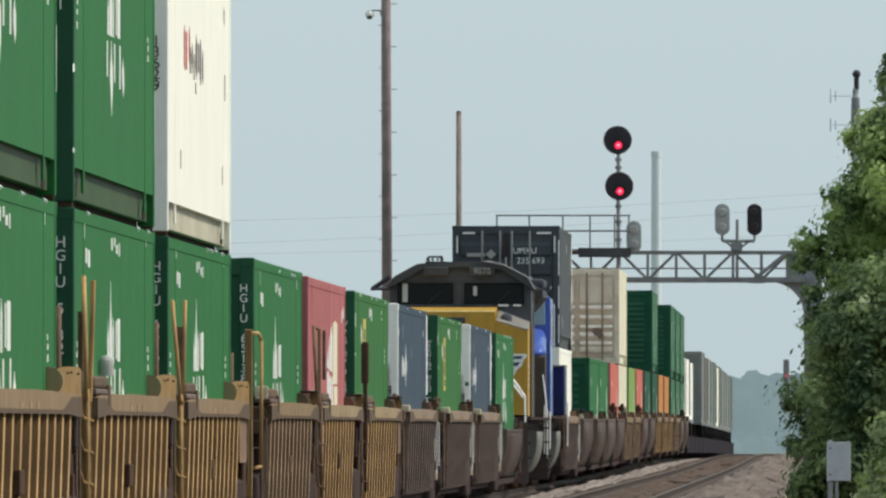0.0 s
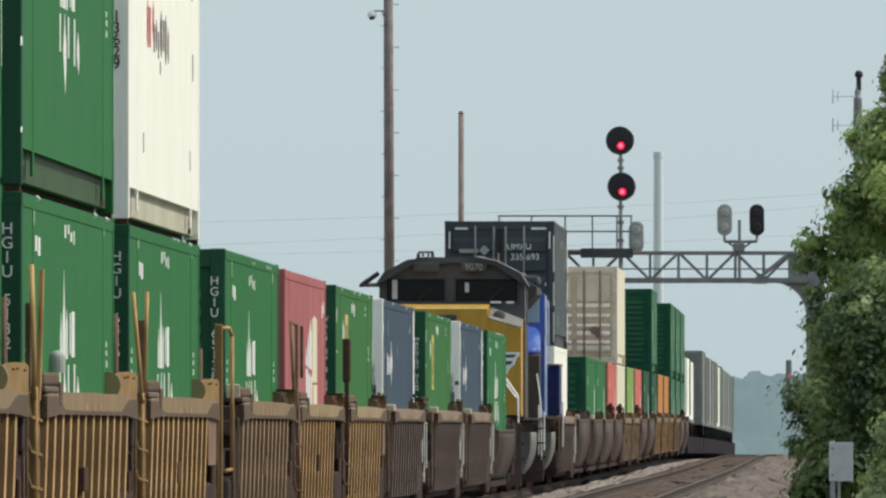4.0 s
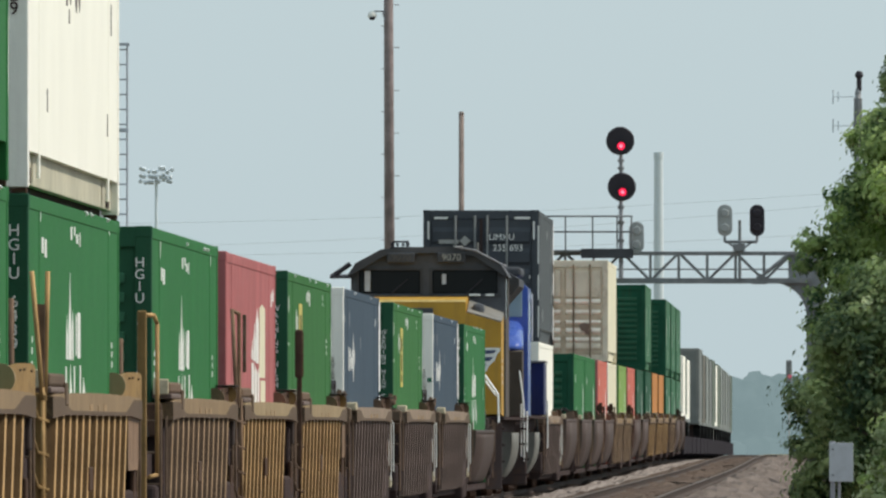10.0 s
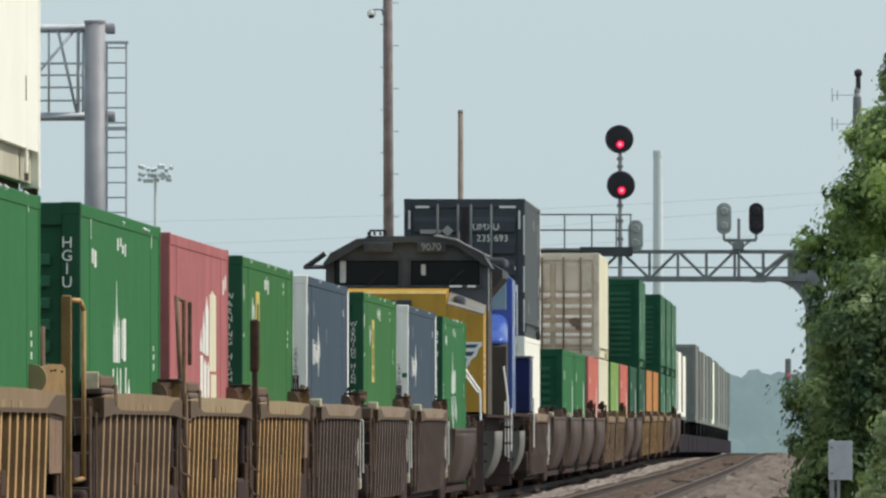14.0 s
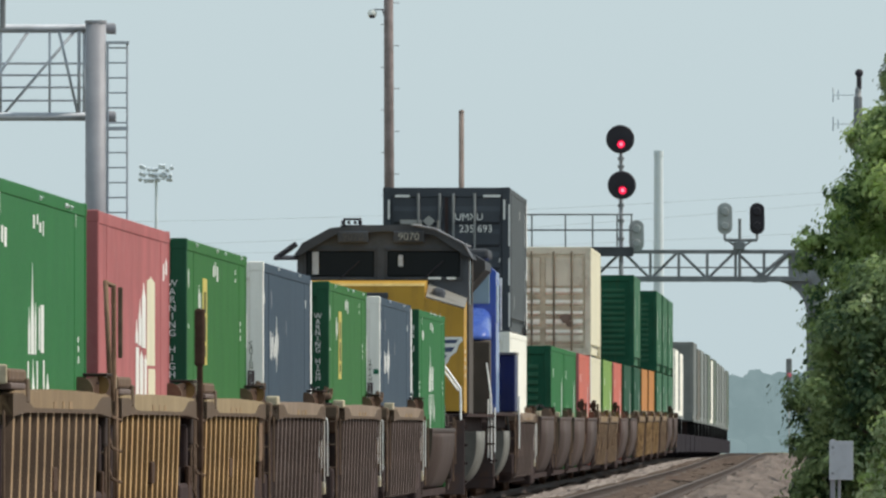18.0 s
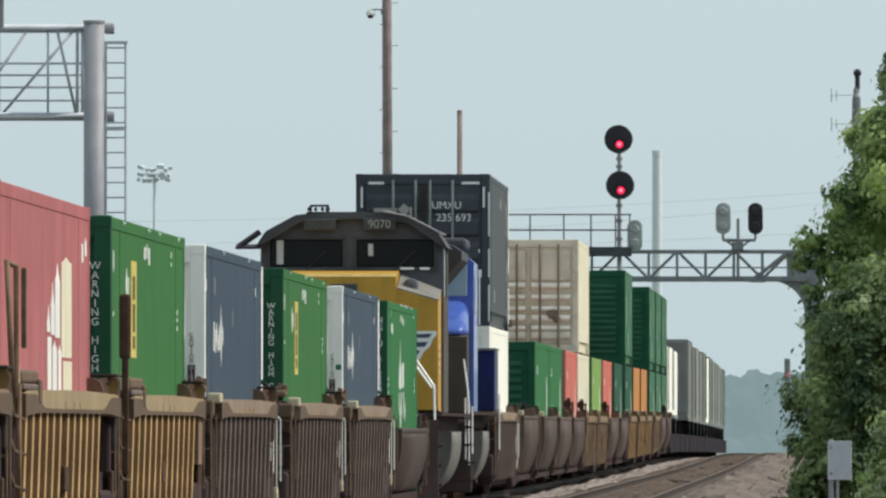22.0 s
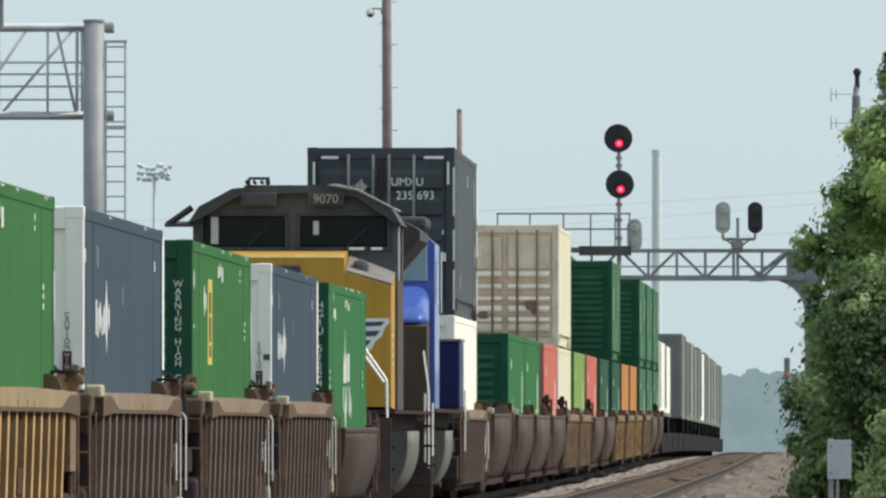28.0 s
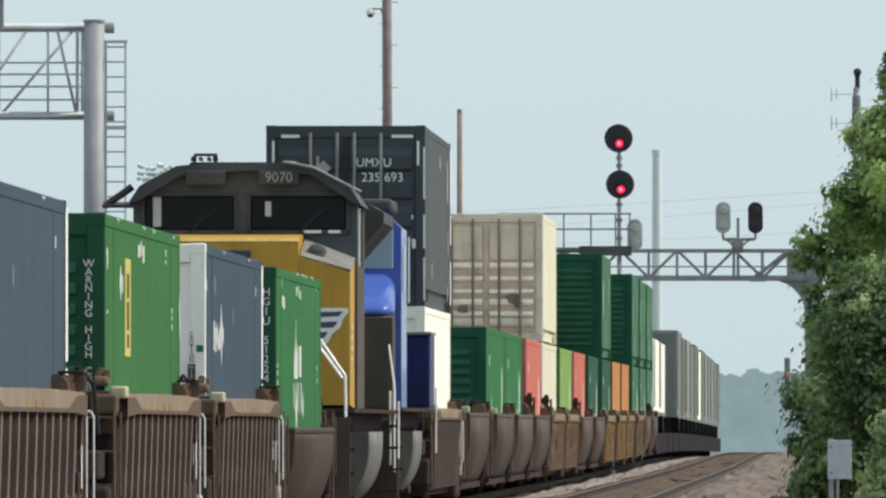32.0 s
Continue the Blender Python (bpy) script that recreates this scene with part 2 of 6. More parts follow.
M["digits_dim"] = mat("very_dim_number_board_digits", (0.11, 0.105, 0.1), 0.5)
M["feather"] = mat("grey_blue_emblem_paint", (0.07, 0.09, 0.16), 0.5)
# white for painted edge glints and for the handrails
M["glint"] = mat("white_glint_paint", (0.92, 0.92, 0.9), 0.3, var=0.04, spec=0.5)
M["rust_bright"] = mat("dusty_rust_brown_fittings", (0.17, 0.115, 0.082), 0.7, var=0.3, dirt=(0.07, 0.04, 0.03), amount=0.5, scale=5, spec=0.07)
M["stake_brown"] = mat("dusty_brown_stake_paint", (0.25, 0.16, 0.105), 0.6, var=0.3, dirt=(0.09, 0.055, 0.04), amount=0.6, scale=5, spec=0.07)
M["blue_pale"] = mat("faded_grey_blue_lettering", (0.16, 0.18, 0.21), 0.6, var=0.06)
M["mark_olive"] = mat("dull_olive_lettering_paint", (0.075, 0.075, 0.02), 0.6)
M["sticker_green"] = mat("small_green_sticker", (0.03, 0.16, 0.09), 0.5)
# far green, its dulling by haze put into the paint colour
M["green_far"] = mat("container_haze_dulled_green_paint", (0.066, 0.165, 0.094), 0.65, var=0.14, dirt=(0.03, 0.07, 0.045), amount=0.6, streak=True, spec=0.08)
# far end green: grime streaks, and the end's shade in the base colour
M["green_grime_shade"] = mat("container_grimy_shaded_green_end", (0.018, 0.085, 0.05), 0.7, var=0.25, dirt=(0.05, 0.055, 0.03), amount=0.6, streak=True, spec=0.06)
M["grime_rib"] = mat("container_end_rib_dull_green", (0.035, 0.11, 0.065), 0.7, var=0.25, dirt=(0.06, 0.06, 0.035), amount=0.5, spec=0.06)
# flat car black, also lifted for the haze in front of it
M["flat_black"] = mat("hazed_black_flat_car_paint", (0.034, 0.03, 0.035), 0.9, spec=0.03)
M["ochre"] = mat("guide_block_ochre_paint", (0.29, 0.185, 0.08), 0.6, var=0.2, dirt=(0.12, 0.08, 0.05), amount=0.7, scale=3, spec=0.07)
M["beige_bright"] = mat("container_beige_door_highlight", (0.88, 0.85, 0.74), 0.5, var=0.1, dirt=(0.35, 0.28, 0.18), amount=0.5, scale=2)
M["stain"] = mat("rust_brown_stain", (0.2, 0.155, 0.125), 0.8, var=0.3)
M["hose"] = mat("black_rubber_hose", (0.015, 0.015, 0.015), 0.6)


# ---- mesh helpers ----
def box(bm, x0, x1, y0, y1, z0, z1, bevel=0.0):
    r = bmesh.ops.create_cube(bm, size=1, matrix=Matrix.Translation(((x0 + x1) / 2, (y0 + y1) / 2, (z0 + z1) / 2)) @ Matrix.Diagonal((abs(x1 - x0), abs(y1 - y0), abs(z1 - z0), 1)))
    if bevel:
        es = list({e for v in r["verts"] for e in v.link_edges})
        bmesh.ops.bevel(bm, geom=es, offset=bevel, segments=2, profile=0.5, affect="EDGES")
    return bm


def rod(bm, p0, p1, r0, r1=None, seg=8):
    p0, p1 = Vector(p0), Vector(p1)
    d = p1 - p0
    m = Matrix.Translation((p0 + p1) / 2) @ d.to_track_quat("Z", "Y").to_matrix().to_4x4()
    bmesh.ops.create_cone(bm, cap_ends=True, segments=seg, radius1=r0, radius2=r0 if r1 is None else r1, depth=d.length, matrix=m)
    return bm


def rounded(bm):
    """Smooth shading on the long faces of rods, flat caps."""
    for f in bm.faces:
        f.smooth = len(f.verts) == 4
    return bm


def prism(bm, outline, x0, x1, axis="x"):
    """Extrudes a closed outline of (a, b) pairs. axis x: pairs are (y, z); y: (x, z); z: (x, y)."""
    def put(a, b, c):
        return {"x": (c, a, b), "y": (a, c, b), "z": (a, b, c)}[axis]
    lo = [bm.verts.new(put(a, b, x0)) for a, b in outline]
    hi = [bm.verts.new(put(a, b, x1)) for a, b in outline]
    n = len(outline)
    bm.faces.new(lo)
    bm.faces.new(hi[::-1])
    for i in range(n):
        bm.faces.new((lo[i], hi[i], hi[(i + 1) % n], lo[(i + 1) % n]))
    bmesh.ops.recalc_face_normals(bm, faces=bm.faces)
    return bm


def mesh_of(bm, name, material):
    me = bpy.data.meshes.new(name)
    bm.to_mesh(me)
    bm.free()
    me.materials.append(material)
    return me


def part(name, bm, material, parent, label=""):
    ob = new(name, mesh_of(bm, name, material) if isinstance(bm, bmesh.types.BMesh) else bm)
    ob.parent = parent
    if label:
        ob["label"] = label
    return ob


def piece(name, me, parent, m):
    ob = new(name, me)
    ob.parent = parent
    ob.matrix_basis = m
    return ob


def lettering(text, size, material, line=1.0, depth=0.004):
    cu = bpy.data.curves.new("lettering", "FONT")
    cu.body, cu.size, cu.extrude, cu.space_line = text, size, depth, line
    cu.align_x, cu.align_y = "CENTER", "CENTER"
    tmp = bpy.data.objects.new("lettering", cu)
    scene.collection.objects.link(tmp)
    bpy.context.view_layer.update()
    me = bpy.data.meshes.new_from_object(tmp.evaluated_get(bpy.context.evaluated_depsgraph_get()))
    bpy.data.objects.remove(tmp)
    me.materials.clear()
    me.materials.append(material)
    return me


def B():
    return bmesh.new()


def letters(text, size, material, parent, place, label):
    """Each character of a word as a part of its own."""
    me = lettering(text, size, material)
    bm = bmesh.new()
    bm.from_mesh(me)
    left = set(bm.verts)
    while left:
        island, todo = set(), [left.pop()]
        while todo:
            v = todo.pop()
            island.add(v)
            for e in v.link_edges:
                w = e.other_vert(v)
                if w in left:
                    left.discard(w)
                    todo.append(w)
        one = bm.copy()
        keep = {v.index for v in island}
        one.verts.ensure_lookup_table()
        bmesh.ops.delete(one, geom=[v for v in one.verts if v.index not in keep], context="VERTS")
        part("letter", one, material, parent, label).matrix_basis = place
    bm.free()


# ---- the ground ----
def strip(name, offsets, y0, y1, step, material, bumpy=0.0, seed=1, fine=None):
    """A sheet along the line: offsets are (sideways from the track's middle, height). fine: lateral spacing of an uneven surface."""
    rng = random.Random(seed)
    if fine:
        xs, hs = [o[0] for o in offsets], [o[1] for o in offsets]
        k = max(2, int((xs[-1] - xs[0]) / fine))
        xs2 = [xs[0] + (xs[-1] - xs[0]) * i / k for i in range(k + 1)]
        offsets = [(x, float(np.interp(x, xs, hs))) for x in xs2]
    vs, fs, n = [], [], len(offsets)
    y = y0
    while y <= y1:
        for i, (dx, z) in enumerate(offsets):
            edge = i in (0, n - 1)
            lump = 0.0 if edge or not bumpy else rng.uniform(-bumpy, bumpy) + 1.3 * bumpy * noise.noise(Vector((dx * 0.8, y * 0.06, seed)))
            vs.append((track_x(y) + dx, y, z + lump + track_z(y)))
        y += step if (not fine or 250 < y < 950) else step * 8
    rows = len(vs) // n
    for r in range(rows - 1):
        for i in range(n - 1):
            a = r * n + i
            fs.append((a, a + 1, a + n + 1, a + n))
    me = bpy.data.meshes.new(name)
    me.from_pydata(vs, [], fs)
    me.materials.append(material)
    return new(name, me)


def ground_mat(name, c1, c2, c3, scale, fine, bump=0.6):
    m = bpy.data.materials.new(name)
    m.use_nodes = True
    n, l = m.node_tree.nodes, m.node_tree.links
    b = n["Principled BSDF"]
    b.inputs["Roughness"].default_value = 0.95
    b.inputs["Specular IOR Level"].default_value = 0.08
    tc = n.new("ShaderNodeTexCoord")
    no = n.new("ShaderNodeTexNoise")
    no.inputs["Scale"].default_value, no.inputs["Detail"].default_value = scale, 7
    vo = n.new("ShaderNodeTexVoronoi")
    vo.inputs["Scale"].default_value = fine
    mp = n.new("ShaderNodeMapping")
    mp.inputs["Scale"].default_value = (3.0, 0.12, 1)
    l.new(tc.outputs["Object"], mp.inputs["Vector"])
    l.new(mp.outputs[0], no.inputs["Vector"])
    l.new(tc.outputs["Object"], vo.inputs["Vector"])
    ra = n.new("ShaderNodeValToRGB")
    ra.color_ramp.elements[0].position, ra.color_ramp.elements[1].position = 0.32, 0.68
    ra.color_ramp.elements[0].color, ra.color_ramp.elements[1].color = (*c1, 1), (*c2, 1)
    l.new(no.outputs["Fac"], ra.inputs[0])
    mx = n.new("ShaderNodeMixRGB")
    mx.inputs[2].default_value = (*c3, 1)
    mr = n.new("ShaderNodeMapRange")
    mr.inputs[4].default_value = 0.75
    l.new(vo.outputs["Color"], mr.inputs[0])
    l.new(mr.outputs[0], mx.inputs[0])
    l.new(ra.outputs[0], mx.inputs[1])
    l.new(mx.outputs[0], b.inputs["Base Color"])
    bp = n.new("ShaderNodeBump")
    bp.inputs["Strength"].default_value, bp.inputs["Distance"].default_value = bump, 0.04
    l.new(vo.outputs["Distance"], bp.inputs["Height"])
    l.new(bp.outputs[0], b.inputs["Normal"])
    return m


M["soil"] = ground_mat("dry_soil_and_weeds", (0.16, 0.14, 0.09), (0.1, 0.12, 0.05), (0.26, 0.22, 0.16), 0.12, 6)
M["ballast"] = ground_mat("pale_ballast_stone", (0.19, 0.158, 0.142), (0.37, 0.32, 0.29), (0.15, 0.125, 0.112), 0.6, 5, 1.0)
M["ballast_brown"] = ground_mat("rust_stained_ballast", (0.078, 0.054, 0.042), (0.14, 0.102, 0.08), (0.072, 0.052, 0.042), 0.5, 5, 1.0)
# oil-stained bed, darker still: shade under the train put into the colour
M["ballast_oily_shaded"] = ground_mat("oil_stained_shaded_ballast", (0.036, 0.028, 0.025), (0.07, 0.055, 0.047), (0.03, 0.024, 0.021), 0.5, 5, 1.0)
M["gravel"] = ground_mat("pale_service_road_gravel", (0.22, 0.178, 0.155), (0.085, 0.066, 0.058), (0.14, 0.115, 0.102), 0.5, 5, 1.0)

bm = B()
for q in ((-4500, -60), (4500, -60), (4500, 4800), (-4500, 4800)):
    bm.verts.new((q[0], q[1], -0.75))
bm.faces.new(bm.verts[:] if bm.verts.ensure_lookup_table() is None else [])
tagged(new("ground", mesh_of(bm, "ground", M["soil"])), kind="structure")

TRACK_GAP, TRACK_RISE = 4.17, 0.2
bed = strip("track_bed", [(-6.5, -0.78), (-3.2, -0.74), (-1.9, -0.2), (-1.2, -0.17), (1.0, -0.17), (1.18, -0.16)], 10, 1600, 1.5, M["ballast_oily_shaded"], 0.05, 3, 0.2)
tagged(bed, kind="structure")
bed = strip("ballast_strip", [(1.18, -0.16), (1.5, -0.13), (1.9, -0.11), (2.3, -0.06)], 10, 1600, 1.5, M["ballast"], 0.07, 6, 0.1)
tagged(bed, kind="structure")
bed = strip("track_bed_east", [(2.3, -0.06), (2.7, 0.0), (3.0, 0.03), (3.5, 0.03), (4.17, 0.02), (4.9, 0.03), (5.0, 0.03)], 10, 1600, 1.5, M["ballast_brown"], 0.06, 4, 0.16)
tagged(bed, kind="structure")
bed = strip("ballast_shoulder", [(5.0, 0.03), (6.0, 0.0), (7.4, -0.45), (9, -0.55), (16, -0.66), (22, -0.76)], 10, 1600, 1.5, M["gravel"], 0.12, 5, 0.22)
tagged(bed, kind="structure")


def rails(off, name, rise=0.0):
    for side in (-0.7175, 0.7175):
        o = off + side
        r = strip(name, [(o - 0.07, -0.17), (o - 0.07, -0.15), (o - 0.012, -0.12), (o - 0.012, -0.045), (o - 0.036, -0.03), (o - 0.036, -0.004), (o - 0.03, 0.0),
                  (o + 0.03, 0.0), (o + 0.036, -0.004), (o + 0.036, -0.03), (o + 0.012, -0.045), (o + 0.012, -0.12), (o + 0.07, -0.15), (o + 0.07, -0.17)], 20, 1500, 5, M["rail"])
        r.location.z = rise
        r.data.materials.append(M["rail_top"])
        for i, p in enumerate(r.data.polygons):
            if i % 13 == 6:
                p.material_index = 1
        tagged(r, "rusty steel rail with worn bright head on timber ties", "rail", "rails of the line", "structure")


rails(0, "rail")
rails(TRACK_GAP, "rail", TRACK_RISE)


def ties(off, y0, y1, rise=0.0):
    vs, fs = [], []
    rng = random.Random(7)
    y = y0
    while y < y1:
        c = track_x(y) + off + rng.uniform(-0.04, 0.04)
        rise_here = rise + track_z(y)
        z = rise_here - 0.185 + rng.uniform(-0.02, 0.015)
        k = len(vs)
        for dx in (-1.3, 1.3):
            for dy in (-0.115, 0.115):
                for zz in (rise_here - 0.32, z):
                    vs.append((c + dx, y + dy, zz))
        fs += [(k, k + 1, k + 3, k + 2), (k + 4, k + 6, k + 7, k + 5), (k, k + 4, k + 5, k + 1), (k + 2, k + 3, k + 7, k + 6), (k + 1, k + 5, k + 7, k + 3)]
        y += 0.5
    me = bpy.data.meshes.new("ties")
    me.from_pydata(vs, [], fs)
    me.materials.append(M["tie"])
    tagged(new("ties", me), "weathered dark timber railroad ties bedded in ballast", "railroad tie", kind="stuff")


ties(0, 40, 900)
ties(TRACK_GAP, 200, 900, TRACK_RISE)


# ---- containers ----
LEN = 16.15


def streaks(top, spec, material, label):
    """Slim painted shapes on the right-hand side: (along 0..1 from the front, width m, z low, z high, peak)."""
    for a, w, z0, z1, peak in spec:
        y = -LEN / 2 + a * LEN
        if peak < 0:
            p = -peak
            shape = [(y + w * 0.1, z0), (y + w / 2, z0 + p * 0.7), (y + w / 2, z1 - p * 0.8), (y + w * 0.12, z1 - p * 0.4), (y, z1), (y - w * 0.25, z1 - p * 0.6), (y - w / 2, z1 - p), (y - w / 2, z0 + p)]
        elif peak:
            shape = [(y - w / 2, z0), (y + w / 2, z0), (y + w / 2, z1 - peak), (y + w * 0.15, z1 - peak * 0.5), (y, z1), (y - w * 0.2, z1 - peak * 0.6), (y - w / 2, z1 - peak)]
        else:
            shape = [(y - w / 2, z0), (y + w / 2, z0), (y + w / 2, z1), (y - w / 2, z1)]
        part("side_marking", prism(B(), shape, 1.277, 1.289), M[material], top, label)


def edge_glint(top, y, z0, z1, x=1.287, p=0.02):
    """A slim white chamfer that paints a glint on an upright edge of the sunlit side."""
    part("edge_glint", prism(B(), [(x, y - 3 * p), (x + p, y), (x, y)], z0, z1, "z"), M["glint"], top, "white sliver painted as an edge glint")


# a white sliver painting a glint on the top rim
def rim_glint(top, a, z, length=0.25):
    y = -LEN / 2 + a * LEN
    part("edge_glint", prism(B(), [(1.285, z - 0.045), (1.312, z - 0.02), (1.285, z + 0.006)], y, y + length, "y"), M["glint"], top, "white sliver painted as an edge glint")


# tall script logo pointed at both ends, short ticks round it
GREEN_MARKS = [(0.437, 0.5, 1.6, 2.34, 0.5), (0.405, 0.26, 1.6, 1.98, 0.2), (0.468, 0.22, 1.6, 2.02, 0.12), (0.505, 0.2, 1.64, 1.99, 0), (0.535, 0.5, 1.62, 2.01, 0),
               (0.395, 0.18, 1.22, 1.54, 0), (0.445, 0.5, 0.88, 1.56, -0.32), (0.485, 0.2, 1.2, 1.55, 0), (0.55, 0.22, 1.16, 1.56, 0), (0.59, 0.4, 1.1, 1.46, -0.14),
               (0.15, 0.3, 2.45, 2.58, 0), (0.18, 0.34, 2.42, 2.57, 0), (0.452, 0.26, 2.62, 2.73, 0), (0.487, 0.22, 2.66, 2.74, 0), (0.515, 0.3, 2.6, 2.68, 0), (0.545, 0.16, 2.58, 2.7, 0),
               (0.045, 0.16, 1.5, 1.56, 0), (0.045, 0.16, 1.62, 1.67, 0), (0.048, 0.14, 1.71, 1.76, 0), (0.92, 0.16, 1.56, 1.62, 0), (0.92, 0.16, 1.66, 1.71, 0), (0.917, 0.14, 1.74, 1.79, 0)]
YELLOW = [(0.294, 1.15, 1.66, 2.56, 0.0)]


def container(side, end, label, height=2.92, end_kind="ribs", marks=None, mark_mat="mark", text="", text_x=1.18, text_size=0.135, text_z=2.6, text_line=0.114, length=LEN, rail_mat=None):
    """A shipping container, its base at z = 0, its near end at y = -length / 2."""
    h, w, L = height, 1.295, length / 2
    top = new("shipping_container")
    tagged(top, label, "shipping container")
    bm = B()
    box(bm, -w + 0.02, w - 0.01, -L + 0.06, L - 0.06, 0.3, h - 0.03)
    part("body", bm, M[side], top)
    for sx in (-1, 1):
        for sy in (-1, 1):
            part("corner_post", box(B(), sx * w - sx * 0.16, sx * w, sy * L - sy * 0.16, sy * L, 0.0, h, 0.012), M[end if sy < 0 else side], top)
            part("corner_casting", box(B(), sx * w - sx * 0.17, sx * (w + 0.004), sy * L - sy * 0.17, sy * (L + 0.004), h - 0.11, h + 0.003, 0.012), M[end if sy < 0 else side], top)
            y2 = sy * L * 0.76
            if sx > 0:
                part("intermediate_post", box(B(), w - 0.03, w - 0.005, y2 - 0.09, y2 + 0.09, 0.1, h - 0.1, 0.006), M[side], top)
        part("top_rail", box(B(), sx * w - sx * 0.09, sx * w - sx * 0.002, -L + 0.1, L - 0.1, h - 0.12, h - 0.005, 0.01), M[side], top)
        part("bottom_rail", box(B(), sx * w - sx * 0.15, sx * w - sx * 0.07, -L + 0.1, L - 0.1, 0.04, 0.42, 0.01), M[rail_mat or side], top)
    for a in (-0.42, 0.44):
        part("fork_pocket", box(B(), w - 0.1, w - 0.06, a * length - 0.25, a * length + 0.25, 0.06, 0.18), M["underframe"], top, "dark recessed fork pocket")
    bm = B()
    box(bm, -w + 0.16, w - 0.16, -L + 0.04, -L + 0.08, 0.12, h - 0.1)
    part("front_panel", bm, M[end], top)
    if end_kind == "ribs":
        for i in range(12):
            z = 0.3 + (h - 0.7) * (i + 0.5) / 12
            part("end_rib", box(B(), -w + 0.2, w - 0.26 if text else w - 0.3, -L - 0.004, -L + 0.05, z - 0.05, z + 0.05, 0.015), M["green_rib"] if end == "green_deep" else M["grime_rib"] if end == "green_grime_shade" else M[end], top)
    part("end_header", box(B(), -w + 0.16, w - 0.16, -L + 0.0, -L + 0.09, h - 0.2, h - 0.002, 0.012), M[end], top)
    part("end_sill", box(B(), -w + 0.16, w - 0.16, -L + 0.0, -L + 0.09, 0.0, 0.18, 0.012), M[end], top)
    if end_kind == "doors":
        for sx in (-1, 1):
            bm = B()
            box(bm, sx * 0.02, sx * (w - 0.17), -L + 0.02, -L + 0.05, 0.19, h - 0.21, 0.008)
            door = part("door", bm, M["beige_dark"] if end == "beige_end" else M[end], top)
            lo, hi = min(sx * 0.08, sx * (w - 0.22)), max(sx * 0.08, sx * (w - 0.22))
            if end == "beige_end":
                # smooth upper half, bold corrugations below with their highlights painted brighter, two stains low down
                part("door_panel", box(B(), lo, hi, -L - 0.012, -L + 0.03, 1.86, h - 0.3, 0.012), M[end], door)
                for z, tall in ((0.42, 0.12), (0.62, 0.07), (0.88, 0.09), (1.13, 0.06), (1.42, 0.07), (1.72, 0.08)):
                    out = [(-L + 0.02, z - tall), (-L - 0.035, z - tall * 0.4), (-L - 0.035, z + tall * 0.2), (-L - 0.0, z + tall)]
                    part("door_panel", prism(B(), out, lo, hi), M["beige_bright"] if z > 0.5 else M[end], door)
                cx = sx * 0.62
                for dx, z, r in ((0.0, 0.98, 0.15), (0.12, 0.84, 0.1)) if sx > 0 else ((0.1, 0.75, 0.12),):
                    pts = [(cx + dx + r * (1 + 0.25 * math.sin(3 * k + dx * 40)) * math.cos(k), z + r * (1 + 0.2 * math.cos(2 * k)) * math.sin(k)) for k in [2 * math.pi * q / 14 for q in range(14)]]
                    part("rust_stain", prism(B(), pts, -L - 0.046, -L - 0.038, "y"), M["stain"], door, "rust-brown stain")
            else:
                for i in range(5):
                    z = 0.3 + (h - 0.62) * (i + 0.5) / 5
                    out = [(-L + 0.02, z - 0.2), (-L - 0.03, z - 0.15), (-L - 0.03, z + 0.07), (-L + 0.02, z + 0.17)]
                    part("door_panel", prism(B(), out, lo, hi), M[end], door)
            part("door_gasket", box(B(), min(sx * 0.0, sx * 0.035), max(sx * 0.0, sx * 0.035), -L - 0.02, -L + 0.03, 0.2, h - 0.2), M["underframe"] if side.startswith("black") else M["beige_dark"], door)
            for xx in ((0.14, 0.575) if side.startswith("black") else (0.3, 0.78)):
                part("lock_rod", rod(B(), (sx * xx, -L - 0.06, 0.12), (sx * xx, -L - 0.06, h - 0.12), 0.026 if side.startswith("black") else 0.028), M["rod_grey"] if side.startswith("black") else M["rod_brown"], door)
    if marks:
        streaks(top, marks, mark_mat, "painted lettering shape on the side")
    if text:
        rows = text.split("\n")
        for i, ch in enumerate(rows):
            if ch.strip():
                ob = part("letter", lettering(ch, text_size, M["mark"]), None, top, "white painted letter")
                ob.matrix_basis = pose(text_x, -L - 0.008, text_z - i * text_line, 90, 0, 0)
    return top


WELL_Z = 0.36          # floor of the wells above the rail


def ride(ob, front, z=WELL_Z):
    return rolls(ob, front + LEN / 2, z)


# ---- well cars ----
def rib_mesh(flange, web):
    """A pressed rib of the well side: a broad outer face and two steep sides, leaning in at the foot. The web colour
    carries the sides' shade.
    """
    bm = B()
    rows = []
    for z, base, out in ((0.36, 1.37, 1.438), (0.9, 1.385, 1.458), (1.5, 1.4, 1.478)):
        rows.append([bm.verts.new(q) for q in ((base, -0.2, z), (out, -0.14, z), (out, 0.14, z), (base, 0.2, z))])
    for lo, hi in zip(rows, rows[1:]):
        for k in range(4):
            f = bm.faces.new((lo[k], lo[(k + 1) % 4], hi[(k + 1) % 4], hi[k]))
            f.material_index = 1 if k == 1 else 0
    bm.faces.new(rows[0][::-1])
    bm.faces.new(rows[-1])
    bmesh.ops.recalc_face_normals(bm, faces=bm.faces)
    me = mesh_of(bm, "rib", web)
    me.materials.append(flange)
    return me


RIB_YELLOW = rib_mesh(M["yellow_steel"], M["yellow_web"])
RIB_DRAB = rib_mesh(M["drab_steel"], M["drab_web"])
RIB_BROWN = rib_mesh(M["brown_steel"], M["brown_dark"])


